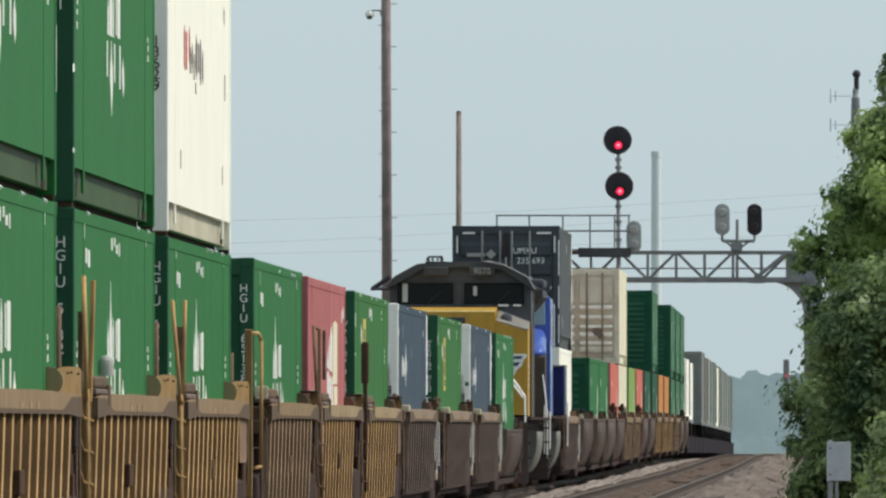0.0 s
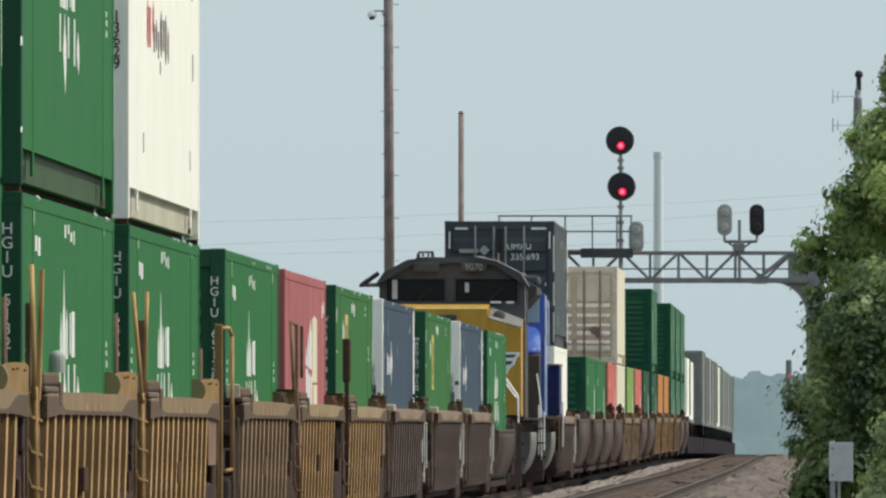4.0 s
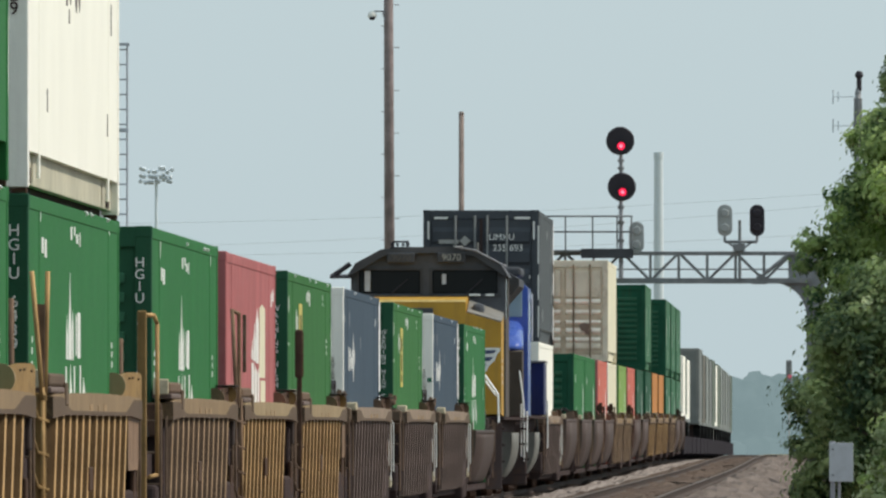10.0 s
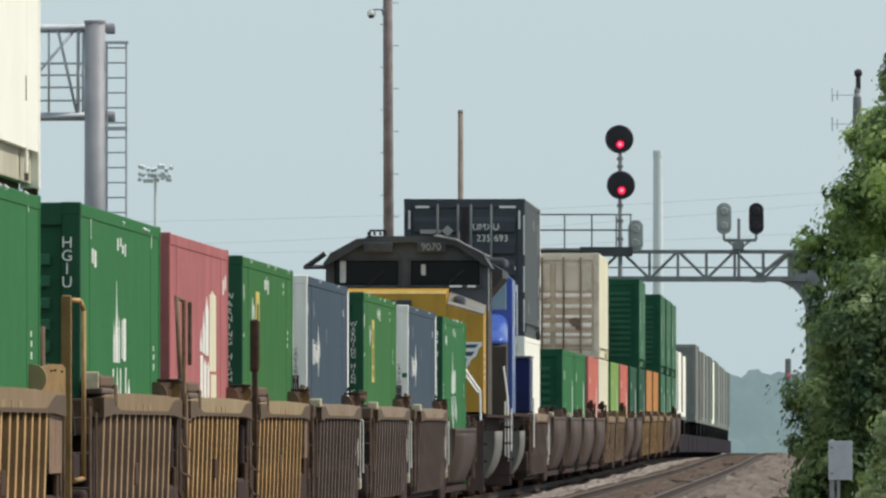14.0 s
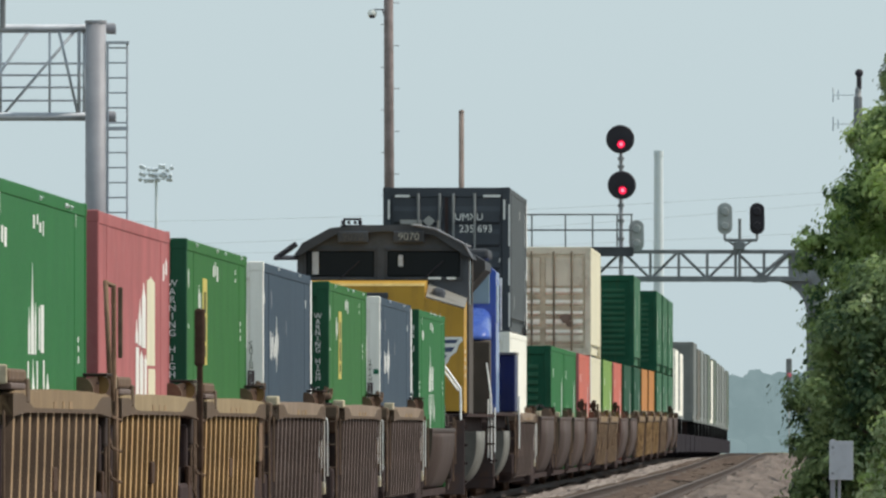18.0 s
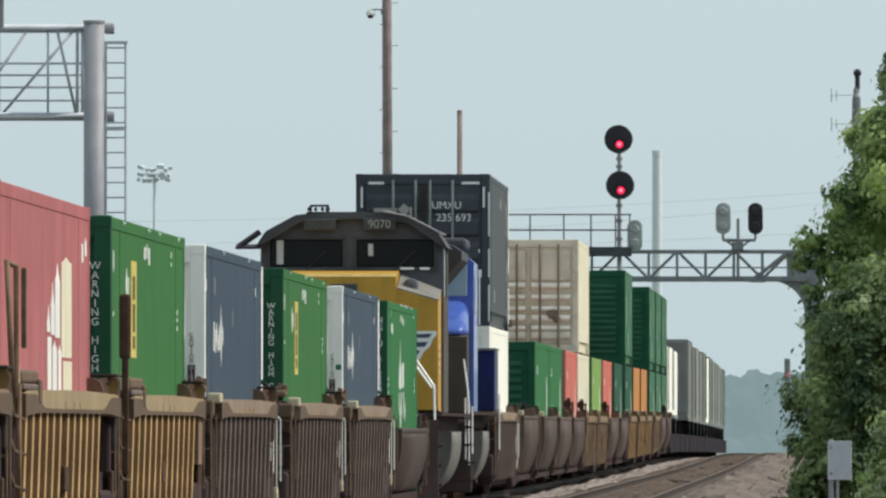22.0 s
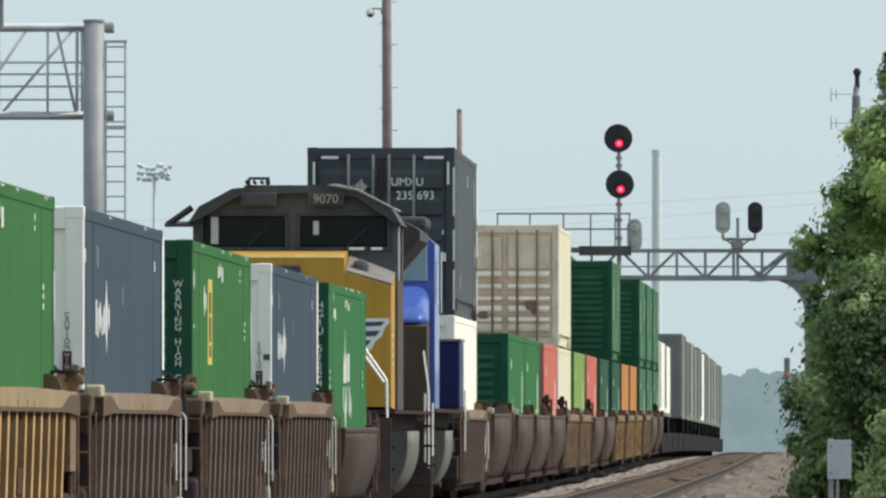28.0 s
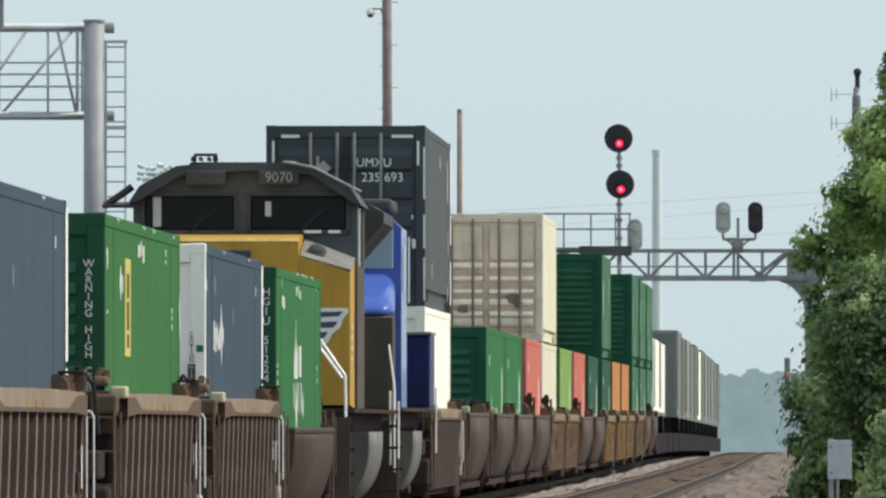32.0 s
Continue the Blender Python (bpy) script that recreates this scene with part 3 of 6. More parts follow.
def rung_ladder(bm, x0, x1, y, z0, z1, step=0.3, r=0.018):
    rod(bm, (x0, y, z0), (x0, y, z1), r)
    rod(bm, (x1, y, z0), (x1, y, z1), r)
    z = z0 + 0.1
    while z < z1:
        rod(bm, (x0, y, z), (x1, y, z), r * 0.8, seg=6)
        z += step


def well(kind, seed, stakes="two", label="", dome=False, tall_post=False):
    """One unit of an articulated well car: middle at the origin, rail top at z = 0."""
    rng = random.Random(seed)
    yellow = kind in ("yellow", "drab")
    panel = {"yellow": M["yellow_steel"], "drab": M["drab_steel"], "brown": M["brown_steel"], "smooth": M["mauve_steel"]}[kind]
    chord = {"yellow": M["tan_steel"], "drab": M["tan_steel"], "brown": M["brown_top"], "smooth": M["mauve_steel"]}[kind]
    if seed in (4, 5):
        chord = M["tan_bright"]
    # recess and end panels take a colour with the shade painted in
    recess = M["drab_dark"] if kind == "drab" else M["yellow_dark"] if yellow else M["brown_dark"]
    top = new("well_car")
    tagged(top, label, "well car", "well cars of the train")
    H = 8.2
    for sx in (-1, 1):
        if kind == "smooth":
            zt = 1.36 if stakes == "low" else 1.62
            # upright above, tucked in towards the floor below
            edge = [(1.49, zt - 0.05), (1.487, 1.2), (1.48, 1.05), (1.462, 0.92), (1.43, 0.78), (1.39, 0.64), (1.345, 0.52), (1.3, 0.43), (1.265, 0.38), (1.2, 0.38), (1.24, 0.55), (1.31, 0.9), (1.31, zt - 0.05)]
            prof = [(sx * a, b) for a, b in edge]
            pm = mesh_of(prism(B(), prof if sx > 0 else prof[::-1], -H + 0.9, H - 0.9, "y"), "side_panel", panel)
            for f in pm.polygons:
                f.use_smooth = len(f.vertices) == 4 and f.normal.x * sx > 0.15
            part("side_panel", pm, None, top)
            part("top_chord", box(B(), sx * 1.33, sx * 1.5, -H + 0.9, H - 0.9, zt - 0.09, zt, 0.03), chord, top)
        else:
            prof = [(sx * 1.387, 1.5), (sx * 1.39, 0.95), (sx * 1.385, 0.36), (sx * 1.28, 0.36), (sx * 1.32, 1.5)]
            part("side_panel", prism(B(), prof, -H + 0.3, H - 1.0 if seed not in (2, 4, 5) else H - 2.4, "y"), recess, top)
            part("end_panel", box(B(), sx * 1.28, sx * 1.355, H - 2.4 if seed in (2, 4, 5) else H - 0.98, H, 0.36, 0.98), M["brown_dark"], top)
            if seed in (2, 5):
                wide = 2.1 if seed == 2 else 1.0
                part("end_plate", prism(B(), [(H - wide, 1.0), (H - 0.1, 1.0), (H, 1.08), (H, 1.5), (H - wide, 1.5)], sx * 1.37, sx * 1.47), M["stake_brown"], top, "flat plate at the end of the side")
            # chord deepens towards its ends, arched below
            y = [-H + 2 * H * i / 32 for i in range(33)]
            camber = [1 - (v / H) ** 2 for v in y]
            rng2 = random.Random(seed * 3 + (sx > 0))
            low = [1.468 + 0.03 * min(1, 2.2 * k) for k in camber]
            high = [1.652 + 0.022 * k + rng2.uniform(-0.004, 0.004) for k in camber]
            high[0] = high[-1] = 1.62
            prof = list(zip(y, low)) + list(zip(y, high))[::-1]
            c = prism(B(), prof, sx * 1.34, sx * 1.5)
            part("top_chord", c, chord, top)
            if sx > 0:
                # a dark lip along the foot of the chord, its underside's shade put into the colour, sweeping up to full
                # height at both ends
                ends = [min(1.0, max(0.0, (abs(v) / H - 0.6) / 0.22)) for v in y]
                lip = list(zip(y, [v - 0.012 for v in low])) + [(v, 1.522 + 0.11 * e * e * (3 - 2 * e)) for v, e in zip(y, ends)][::-1]
                part("chord_lip", prism(B(), lip, 1.42, 1.506), M["brown_chord"], top, "dark strip for the chord's shaded lower lip")
            part("bottom_chord", box(B(), sx * 1.2, sx * 1.34, -H + 0.3, H - 0.3, 0.33, 0.44, 0.02), panel, top)
        # end posts of the side frame, the dark of the gap put into their colour
        for sy in (-1, 1):
            part("end_post", box(B(), sx * 1.1, sx * 1.42, sy * (H - 0.22), sy * H, 0.5, 1.4, 0.03), M["underframe"], top)
    if kind != "smooth":
        rib = RIB_DRAB if kind == "drab" else RIB_YELLOW if yellow else RIB_BROWN
        pitch, groups = (1.13, (-6.95, -0.02)) if seed == 2 else (1.22, (-7.5, -0.02)) if seed == 5 else (1.1, (-7.5, -0.72)) if seed == 4 else (1.23, (-7.5, 0.03)) if seed == 3 else (1.285, (-7.5, 0.37))
        for g in groups:
            for i in range(6):
                piece("rib", rib, top, pose(0, g + i * pitch, 0))
        part("end_edge", box(B(), 1.4, 1.445, H - 0.3, H, 0.6, 0.99, 0.015), M["rusty"] if yellow else M["brown_dark"], top)
        if not yellow:
            edge_glint(top, H, 0.85, 1.42, 1.455, 0.006)
        part("valve_box", box(B(), 1.0, 1.44, H - 2.2, H + 0.5, 0.16, 0.82, 0.04), M["underframe"], top)
        for j, (y, w) in enumerate(((-1.6, 0.5), (-0.2, 0.3), (1.0, 0.5))):
            part("stencil_mark", box(B(), 1.4, 1.503, y - w / 2, y + w / 2, 1.5, 1.58), M["drab_steel"] if yellow else M["ochre"], top)
        if yellow:
            part("rust_plate", box(B(), 1.38, 1.475, -1.3, -0.65, 0.85, 1.05, 0.01), M["rusty"], top)
        back = B()
        for i in range(12):
            y = -7 + i * 1.24
            box(back, -1.4, -1.3, y - 0.045, y + 0.045, 0.7, 1.36)
        part("far_side_ribs", back, panel, top)
    part("well_floor", box(B(), -1.3, 1.3, -H, H, 0.25, 0.355), M["underframe"], top)
    for sy in (-1, 1):
        y0 = sy * H
        bm = B()
        box(bm, -1.3, 1.3, y0, y0 + sy * 1.05, 0.9, 1.16, 0.03)
        part("end_platform", bm, M["underframe"], top)
        part("bulkhead", box(B(), -1.36, 1.36, y0 - sy * 0.09, y0, 0.3, 1.58, 0.02), M["underframe"] if stakes != "low" else panel, top)
        # a rounded guide plate at the far end, a block at the near end
        for sx in (-1, 1):
            if stakes == "low":
                continue
            if sy > 0:
                zt = 1.885 if seed < 3 else 1.81
                out = [(0.02, 1.6), (1.0, 1.6), (1.0, zt - 0.03), (0.9, zt)] + [(0.62 - 0.62 * math.sin(k), zt - 0.17 + 0.17 * math.cos(k)) for k in [math.pi / 2 * j / 5 for j in range(6)]]
                bm = B()
                ring = [[bm.verts.new((sx * (1.33 + 0.16 * a - d), y0 - 1.55 + 1.75 * a + d, z)) for a, z in out] for d in (0.0, 0.04)]
                bm.faces.new(ring[0])
                bm.faces.new(ring[1][::-1])
                for j in range(len(out)):
                    q = (j + 1) % len(out)
                    bm.faces.new((ring[0][j], ring[0][q], ring[1][q], ring[1][j]))
                bmesh.ops.recalc_face_normals(bm, faces=bm.faces)
                plate = part("guide_plate", bm, M["ochre"] if yellow and seed < 3 else M["rusty"], top, "rounded guide plate")
                if sx > 0:
                    part("guide_roller", rod(B(), (1.31, y0 - 1.74, zt - 0.125), (1.31, y0 - 1.62, zt - 0.125), 0.12, seg=20), M["tan_bright"] if seed < 3 else M["rust_bright"], plate, "dull worn roller")
                    if seed > 2:
                        part("end_disc", rounded(rod(B(), (1.42, y0 - 0.5, 1.735), (1.42, y0 - 0.38, 1.735), 0.09, 0.085, 16)), M["ochre"] if yellow else M["rust_bright"], plate, "worn round end disc")
                        part("cover_plate", box(B(), 1.16, 1.5, y0 - 0.6, y0 + 0.35, zt + 0.005, zt + 0.03, 0.008), M["brown_dark"], plate)
                    for a, z in ((0.5, zt - 0.055), (0.62, zt - 0.05), (0.85, zt - 0.06)):
                        x, yy = 1.33 + 0.16 * a, y0 - 1.55 + 1.75 * a
                        part("bolt", rod(B(), (x - 0.01, yy, z), (x + 0.014, yy - 0.02, z), 0.009, seg=8), M["underframe"], plate)
                part("plate_foot", box(B(), sx * 1.2, sx * 1.46, y0 - 0.05, y0 + 0.3, 1.2, 1.55, 0.02), M["brown_dark"], top)
            elif yellow:
                part("locking_beam", box(B(), sx * 1.33, sx * 1.49, y0 - 0.15, y0 + 2.3, 1.715, 1.82, 0.025), M["brown_chord"] if seed < 3 else M["rust_bright"], top, "brown box beam over the chord")
                part("beam_seat", box(B(), sx * 1.31, sx * 1.5, y0 - 0.1, y0 + 2.4, 1.66, 1.712, 0.015), M["brown_steel"], top)
                part("beam_end_cap", box(B(), sx * 1.32, sx * 1.47, y0 - 0.2, y0 - 0.16, 1.7, 1.85, 0.015), M["cream_steel"], top)
                part("beam_clamp", box(B(), sx * 1.46, sx * 1.515, y0 + 2.0, y0 + 2.4, 1.56, 1.75, 0.015), M["brown_chord"], top)
                part("corner_bracket", box(B(), sx * 1.2, sx * 1.4, y0 - 0.3, y0 + 0.1, 1.3, 1.62, 0.02), M["rusty"], top)
            else:
                part("corner_block", box(B(), sx * 1.36, sx * 1.5, y0 - 0.2, y0 + 0.35, 1.62, 1.73, 0.02), M["cream_steel"], top)
                part("locking_bar", box(B(), sx * 0.9, sx * 1.36, y0 - 0.3, y0 + 0.1, 1.6, 1.69, 0.02), M["underframe"], top)
                part("corner_lug", box(B(), sx * 1.2, sx * 1.44, y0 - 0.7, y0 - 0.25, 1.48, 1.66, 0.03), M["brown_chord"], top)
                part("corner_bracket", box(B(), sx * 1.28, sx * 1.4, y0 - 0.3, y0 + 0.1, 1.3, 1.6, 0.02), M["rusty"], top)
        bm = B()
        rung_ladder(bm, 1.16, 1.42, y0 + sy * 0.75, 0.45, 1.55, r=0.013)
        rod(bm, (1.46, y0 + sy * 0.5, 0.75), (1.46, y0 + sy * 0.5, 1.5), 0.012)
        part("end_ladder", bm, M["rust_bright"], top)
        bm = B()
        box(bm, 0.85, 1.38, y0 + sy * 0.25, y0 + sy * 0.85, 0.42, 0.84, 0.04)
        part("equipment_box", bm, M["underframe"], top)
        bm = B()
        p = [Vector((0.9, y0 + sy * 0.4, 1.6)), Vector((1.1, y0 + sy * 0.8, 1.9)), Vector((1.25, y0 + sy * 1.1, 1.75)), Vector((1.3, y0 + sy * 1.15, 1.3))]
        for a, b in zip(p, p[1:]):
            rod(bm, a, b, 0.02, seg=6)
        part("air_hose", bm, M["hose"], top)
        # truck below the platform
        for dy in (-0.88, 0.88):
            yc = y0 + sy * 1.2 + dy
            for sx in (-1, 1):
                bm = B()
                rod(bm, (sx * 0.68, yc, 0.42), (sx * 0.8, yc, 0.42), 0.42, seg=20)
                part("wheel", bm, M["rusty"], top)
        bm = B()
        for sx in (1,):
            prism(bm, [(y0 + sy * 1.2 - 1.2, 0.45), (y0 + sy * 1.2 - 0.5, 0.3), (y0 + sy * 1.2 + 0.5, 0.3), (y0 + sy * 1.2 + 1.2, 0.45), (y0 + sy * 1.2 + 0.5, 0.7), (y0 + sy * 1.2 - 0.5, 0.7)], sx * 0.95, sx * 1.08)
        part("truck_frame", bm, M["rusty"], top)
    if stakes in ("two", "fork", "post", "vee"):
        tone = M["yellow_steel"] if stakes in ("two", "fork") else M["rusty"] if stakes == "post" else M["stake_brown"]
        part("stand_foot", rounded(rod(B(), (1.49, H + 1.35, 0.5), (1.49, H + 1.35, 1.7), 0.016)), tone, top)
        if stakes in ("two", "fork"):
            part("stand_plate", box(B(), 1.42, 1.515, H + 1.38, H + 1.42, 0.45, 1.66, 0.012), M["ochre"], top, "flat tan plate behind the stakes")
        bm = B()
        if stakes == "fork":
            rod(bm, (1.49, H + 1.35, 1.6), (1.4, H + 1.4, 2.62), 0.02)
            part("stake", rounded(rod(B(), (1.5, H + 1.5, 1.6), (1.525, H + 1.45, 2.62), 0.02)), tone, top)
            part("stake_plate", prism(B(), [(1.475, 1.68), (1.5, 1.68), (1.505, 2.36), (1.44, 2.36)], H + 1.4, H + 1.44, "y"), M["rust_bright"], top, "rusty plate between the stakes")
        elif stakes == "post":
            box(bm, 1.43, 1.535, H + 1.3, H + 1.4, 1.98, 2.56, 0.03)
            box(bm, 1.455, 1.515, H + 1.31, H + 1.39, 0.95, 2.0, 0.015)
        else:
            xa, xb, lean = (1.44, 1.46, 0.05) if stakes == "vee" else (1.48, 1.5, 0.03)
            rod(bm, (xa, H + 1.35, 1.6), (xa - lean, H + 1.4, 2.66), 0.022)
            part("stake", rod(B(), (xb, H + 1.5, 1.6), (xb + (0 if stakes == "vee" else lean), H + 1.45, 2.62), 0.022), tone, top)
            x0, x1, z0, z1 = (1.4, 1.445, 1.65, 2.36) if stakes == "two" else (1.5, 1.54, 1.98, 2.6)
            part("stake_plate", box(B(), x0, x1, H + 1.4, H + 1.44, z0, z1, 0.008), M["rust_bright"], top, "rusty plate beside the stakes")
            if stakes == "vee":
                part("stake_head", rod(B(), (xa - lean, H + 1.4, 2.64), (xb, H + 1.45, 2.61), 0.022), tone, top)
        part("brake_stand", rounded(bm) if stakes != "post" else bm, tone, top)
        if stakes in ("two", "fork"):
            part("short_stake", rounded(rod(B(), (1.275, H + 0.6, 1.2), (1.275, H + 0.6, 2.4), 0.028)), M["rust_bright"], top)
        z = 0.65
        while z < 1.6:
            bm = B()
            rod(bm, (1.42, H + 1.2, z + 0.12), (1.45, H + 1.3, z), 0.014, seg=6)
            rod(bm, (1.45, H + 1.3, z), (1.53, H + 1.4, z - 0.03), 0.016, seg=6)
            part("grab_iron", bm, M["ochre"] if seed < 2 else M["rust_bright"], top)
            z += 0.27
    elif stakes == "frame":
        bm = B()
        part("end_stanchion", box(B(), 1.4, 1.485, H + 1.3, H + 1.36, 0.6, 2.46, 0.012), M["ochre"], top, "flat tan stanchion")
        for p, q in (((1.46, 1.5, 2.42), (1.54, 1.6, 2.42)), ((1.54, 1.6, 2.42), (1.57, 1.65, 2.34)), ((1.57, 1.65, 2.34), (1.57, 1.65, 0.95)), ((1.57, 1.65, 0.95), (1.5, 1.5, 0.93))):
            rod(bm, (p[0], H + p[1], p[2]), (q[0], H + q[1], q[2]), 0.02)
        part("handrail_frame", rounded(bm), M["yellow_steel"], top)
        part("short_stake", rounded(rod(B(), (1.275, H + 0.6, 1.2), (1.275, H + 0.6, 2.2), 0.028)), M["rust_bright"], top)
    elif kind == "brown":
        # looped grab irons, the sun on them put into the white, and a pale box in the gap
        for dy, zb in ((0.6, 0.62), (1.9, 0.75)):
            bm = B()
            for p, q in (((1.36, zb), (1.36, 1.45)), ((1.36, 1.45), (1.39, 1.5)), ((1.39, 1.5), (1.44, 1.5)), ((1.44, 1.5), (1.47, 1.45)), ((1.47, 1.45), (1.47, zb))):
                rod(bm, (p[0], H + dy, p[1]), (q[0], H + dy, q[1]), 0.009, seg=6)
            part("grab_iron", bm, M["rail_white"], top)
        part("pale_box", box(B(), 1.3, 1.45, H + 1.5, H + 1.8, 0.52, 0.68, 0.02), M["cream_steel"], top)
        bm = B()
        box(bm, 1.2, 1.34, -H - 0.1, -H + 0.2, 1.73, 1.82, 0.03)
        rod(bm, (1.24, -H + 0.05, 1.8), (1.27, -H + 0.05, 1.9), 0.04, 0.03)
        box(bm, 1.3, 1.35, -H, -H + 0.1, 1.8, 1.88, 0.01)
        part("twist_lock", bm, M["rust_bright"], top)
    if tall_post:
        bm = B()
        box(bm, 1.34, 1.44, H + 0.4, H + 0.55, 1.1, 2.1, 0.02)
        rod(bm, (1.36, H + 0.35, 1.95), (1.36, H + 0.4, 1.95), 0.1, seg=14)
        part("brake_post", bm, M["rusty"], top, "rusty brake wheel on a post")
        part("post_brace", rod(B(), (1.48, H + 0.9, 1.2), (1.48, H + 0.9, 2.0), 0.025), M["rusty"], top)
    if dome:
        bm = B()
        bmesh.ops.create_uvsphere(bm, u_segments=14, v_segments=8, radius=0.07, matrix=pose(1.44, -H + 2.9, 1.94))
        rod(bm, (1.44, -H + 2.9, 1.83), (1.44, -H + 2.9, 1.94), 0.07, seg=14)
        part("brake_dome", bm, M["dome_grey"], top, "grey domed housing")
    return top


YEL = "weathered yellow steel well car unit with ribbed sides"
BRN = "grimy brown steel well car unit with ribbed sides"
SMO = "faded purple-brown well car unit with smooth curved sides"


def stack_of(front, lower, upper=None):
    ride(lower, front)
    if upper:
        part("floor_slab", box(B(), -1.13, 1.13, -LEN / 2 + 0.2, LEN / 2 - 0.2, -0.042, 0.29), M["underframe"], upper, "dark steel floor")
        for sx in (-1, 1):
            for sy in (-1, 1):
                part("twist_lock", box(B(), sx * 1.16, sx * 1.28, sy * (LEN / 2 - 0.16), sy * (LEN / 2 - 0.03), -0.045, 0.01, 0.01), M["rusty"], upper)
        rolls(upper, front + LEN / 2, WELL_Z + 2.95)


# containers from the nearest to the farthest
def green_box(text="H\nG\nI\nU\n \n5\n4\n1\n7", height=2.9):
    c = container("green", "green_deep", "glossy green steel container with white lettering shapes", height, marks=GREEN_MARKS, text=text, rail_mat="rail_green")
    rng = random.Random(text)
    for z0, z1 in ((0.44, 0.48), (1.12, 1.19)):
        dz = rng.uniform(-0.1, 0.1) if z1 < 2 else 0
        edge_glint(c, -LEN / 2 + 0.02, z0 + dz, z1 + dz, p=0.012)
    edge_glint(c, LEN / 2 - 0.02, 0.6 + rng.uniform(0, 0.4), 1.05 + rng.uniform(0, 0.4), p=0.01)
    for _ in range(4):
        rim_glint(c, rng.uniform(0.1, 0.95), 2.9)
    for a in (-0.76, 0.76):
        edge_glint(c, a * LEN / 2 + 0.09, 2.72 + rng.uniform(-0.06, 0.04), 2.88, 1.287, 0.006)
    return c


stack_of(108.9, green_box(), green_box())
stack_of(128.1, green_box("H\nG\nI\nU\n \n5\n1\n3\n2"), green_box("H\nG\nI\nU\n \n5\n5\n4\n1"))
white_top = container("white", "grey_end", "sunlit white container with pale grey end, stacked on a green one", rail_mat="rail_cream", end_kind="plain", marks=[(0.867, 0.09, 0.68, 0.88, 0), (0.91, 0.12, 1.6, 1.88, 0), (0.2, 0.1, 0.67, 0.86, 0), (0.897, 0.2, 2.42, 2.6, -0.05)], mark_mat="mark_dark")
streaks(white_top, [(0.255, 0.3, 1.68, 2.14, -0.08), (0.285, 0.34, 1.7, 2.08, 0), (0.33, 0.3, 1.78, 2.16, -0.1)], "mark_red", "faded red lettering shapes")
streaks(white_top, [(0.345, 0.24, 1.68, 1.95, 0), (0.375, 0.3, 1.7, 2.0, -0.1), (0.405, 0.2, 1.64, 1.9, 0), (0.44, 0.42, 1.66, 2.12, -0.12), (0.475, 0.24, 1.74, 2.04, 0), (0.505, 0.3, 1.62, 2.1, -0.08), (0.54, 0.24, 1.64, 2.0, -0.1), (0.43, 0.14, 1.5, 1.62, 0)], "mark_dark", "dark lettering shapes")
for i, ch in enumerate("13629"):
    ob = part("digit", lettering(ch, 0.15, M["mark_dark"]), None, white_top, "dark painted digit")
    ob.matrix_basis = pose(1.178, -LEN / 2 - 0.006, 1.87 - i * 0.11, 90, 0, 0)
stack_of(147.3, green_box("H\nG\nI\nU\n \n6\n4\n3\n9"), white_top)
stack_of(170.3, green_box("H\nG\nI\nU\n \n6\n5\n1\n3\n8", 2.95))
redc = container("red", "red", "sun-faded red steel container with cream logo shape", marks=[(0.522, 0.5, 1.8, 2.02, 0.15), (0.565, 0.6, 1.78, 2.22, 0.2), (0.615, 0.8, 1.76, 2.38, 0.15), (0.53, 0.65, 0.6, 1.76, 0), (0.585, 0.75, 0.6, 1.73, 0.06), (0.638, 0.5, 0.6, 1.7, 0.06), (0.888, 0.28, 2.44, 2.6, 0), (0.924, 0.3, 2.5, 2.66, 0.04)], mark_mat="mark", length=14.9, height=2.93)
streaks(redc, [(0.71, 1.75, 1.6, 2.45, 0.05), (0.722, 1.5, 0.6, 1.57, 0)], "cream", "cream logo shape")
rolls(redc, 188.7 + 7.45, WELL_Z)
WHC = "W\nA\nR\nN\nI\nN\nG\n \nH\nI\nG\nH\n \nC\nU\nB\nE"


def warn(line):
    # the two marks at 0.04 paint highlights, the others lettering
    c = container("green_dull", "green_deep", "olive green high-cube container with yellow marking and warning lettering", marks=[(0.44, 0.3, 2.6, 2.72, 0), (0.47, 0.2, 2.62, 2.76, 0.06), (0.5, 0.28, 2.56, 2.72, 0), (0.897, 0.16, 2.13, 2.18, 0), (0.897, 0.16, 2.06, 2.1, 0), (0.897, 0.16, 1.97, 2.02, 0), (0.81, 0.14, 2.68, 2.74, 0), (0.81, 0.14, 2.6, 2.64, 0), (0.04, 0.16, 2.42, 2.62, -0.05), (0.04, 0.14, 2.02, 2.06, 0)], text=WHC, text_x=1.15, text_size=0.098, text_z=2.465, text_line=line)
    streaks(c, YELLOW, "mark_yellow", "tall yellow lettering shape")
    for z0, z1 in ((1.74, 1.86), (1.9, 2.16), (2.2, 2.42)):
        y = -LEN / 2 + 0.294 * LEN
        part("marking_text", box(B(), 1.286, 1.293, y - 0.22, y + 0.2, z0, z1), M["mark_olive"], c, "dull olive lettering bar in the yellow panel")
    streaks(c, [(0.204, 0.3, 2.16, 2.48, -0.12), (0.23, 0.12, 2.24, 2.4, 0)], "mark", "white lettering shapes")
    for a in (0.15, 0.48, 0.62, 0.9):
        rim_glint(c, a, 2.9)
    edge_glint(c, LEN / 2 - 0.02, 1.9, 2.3, p=0.012)
    return c


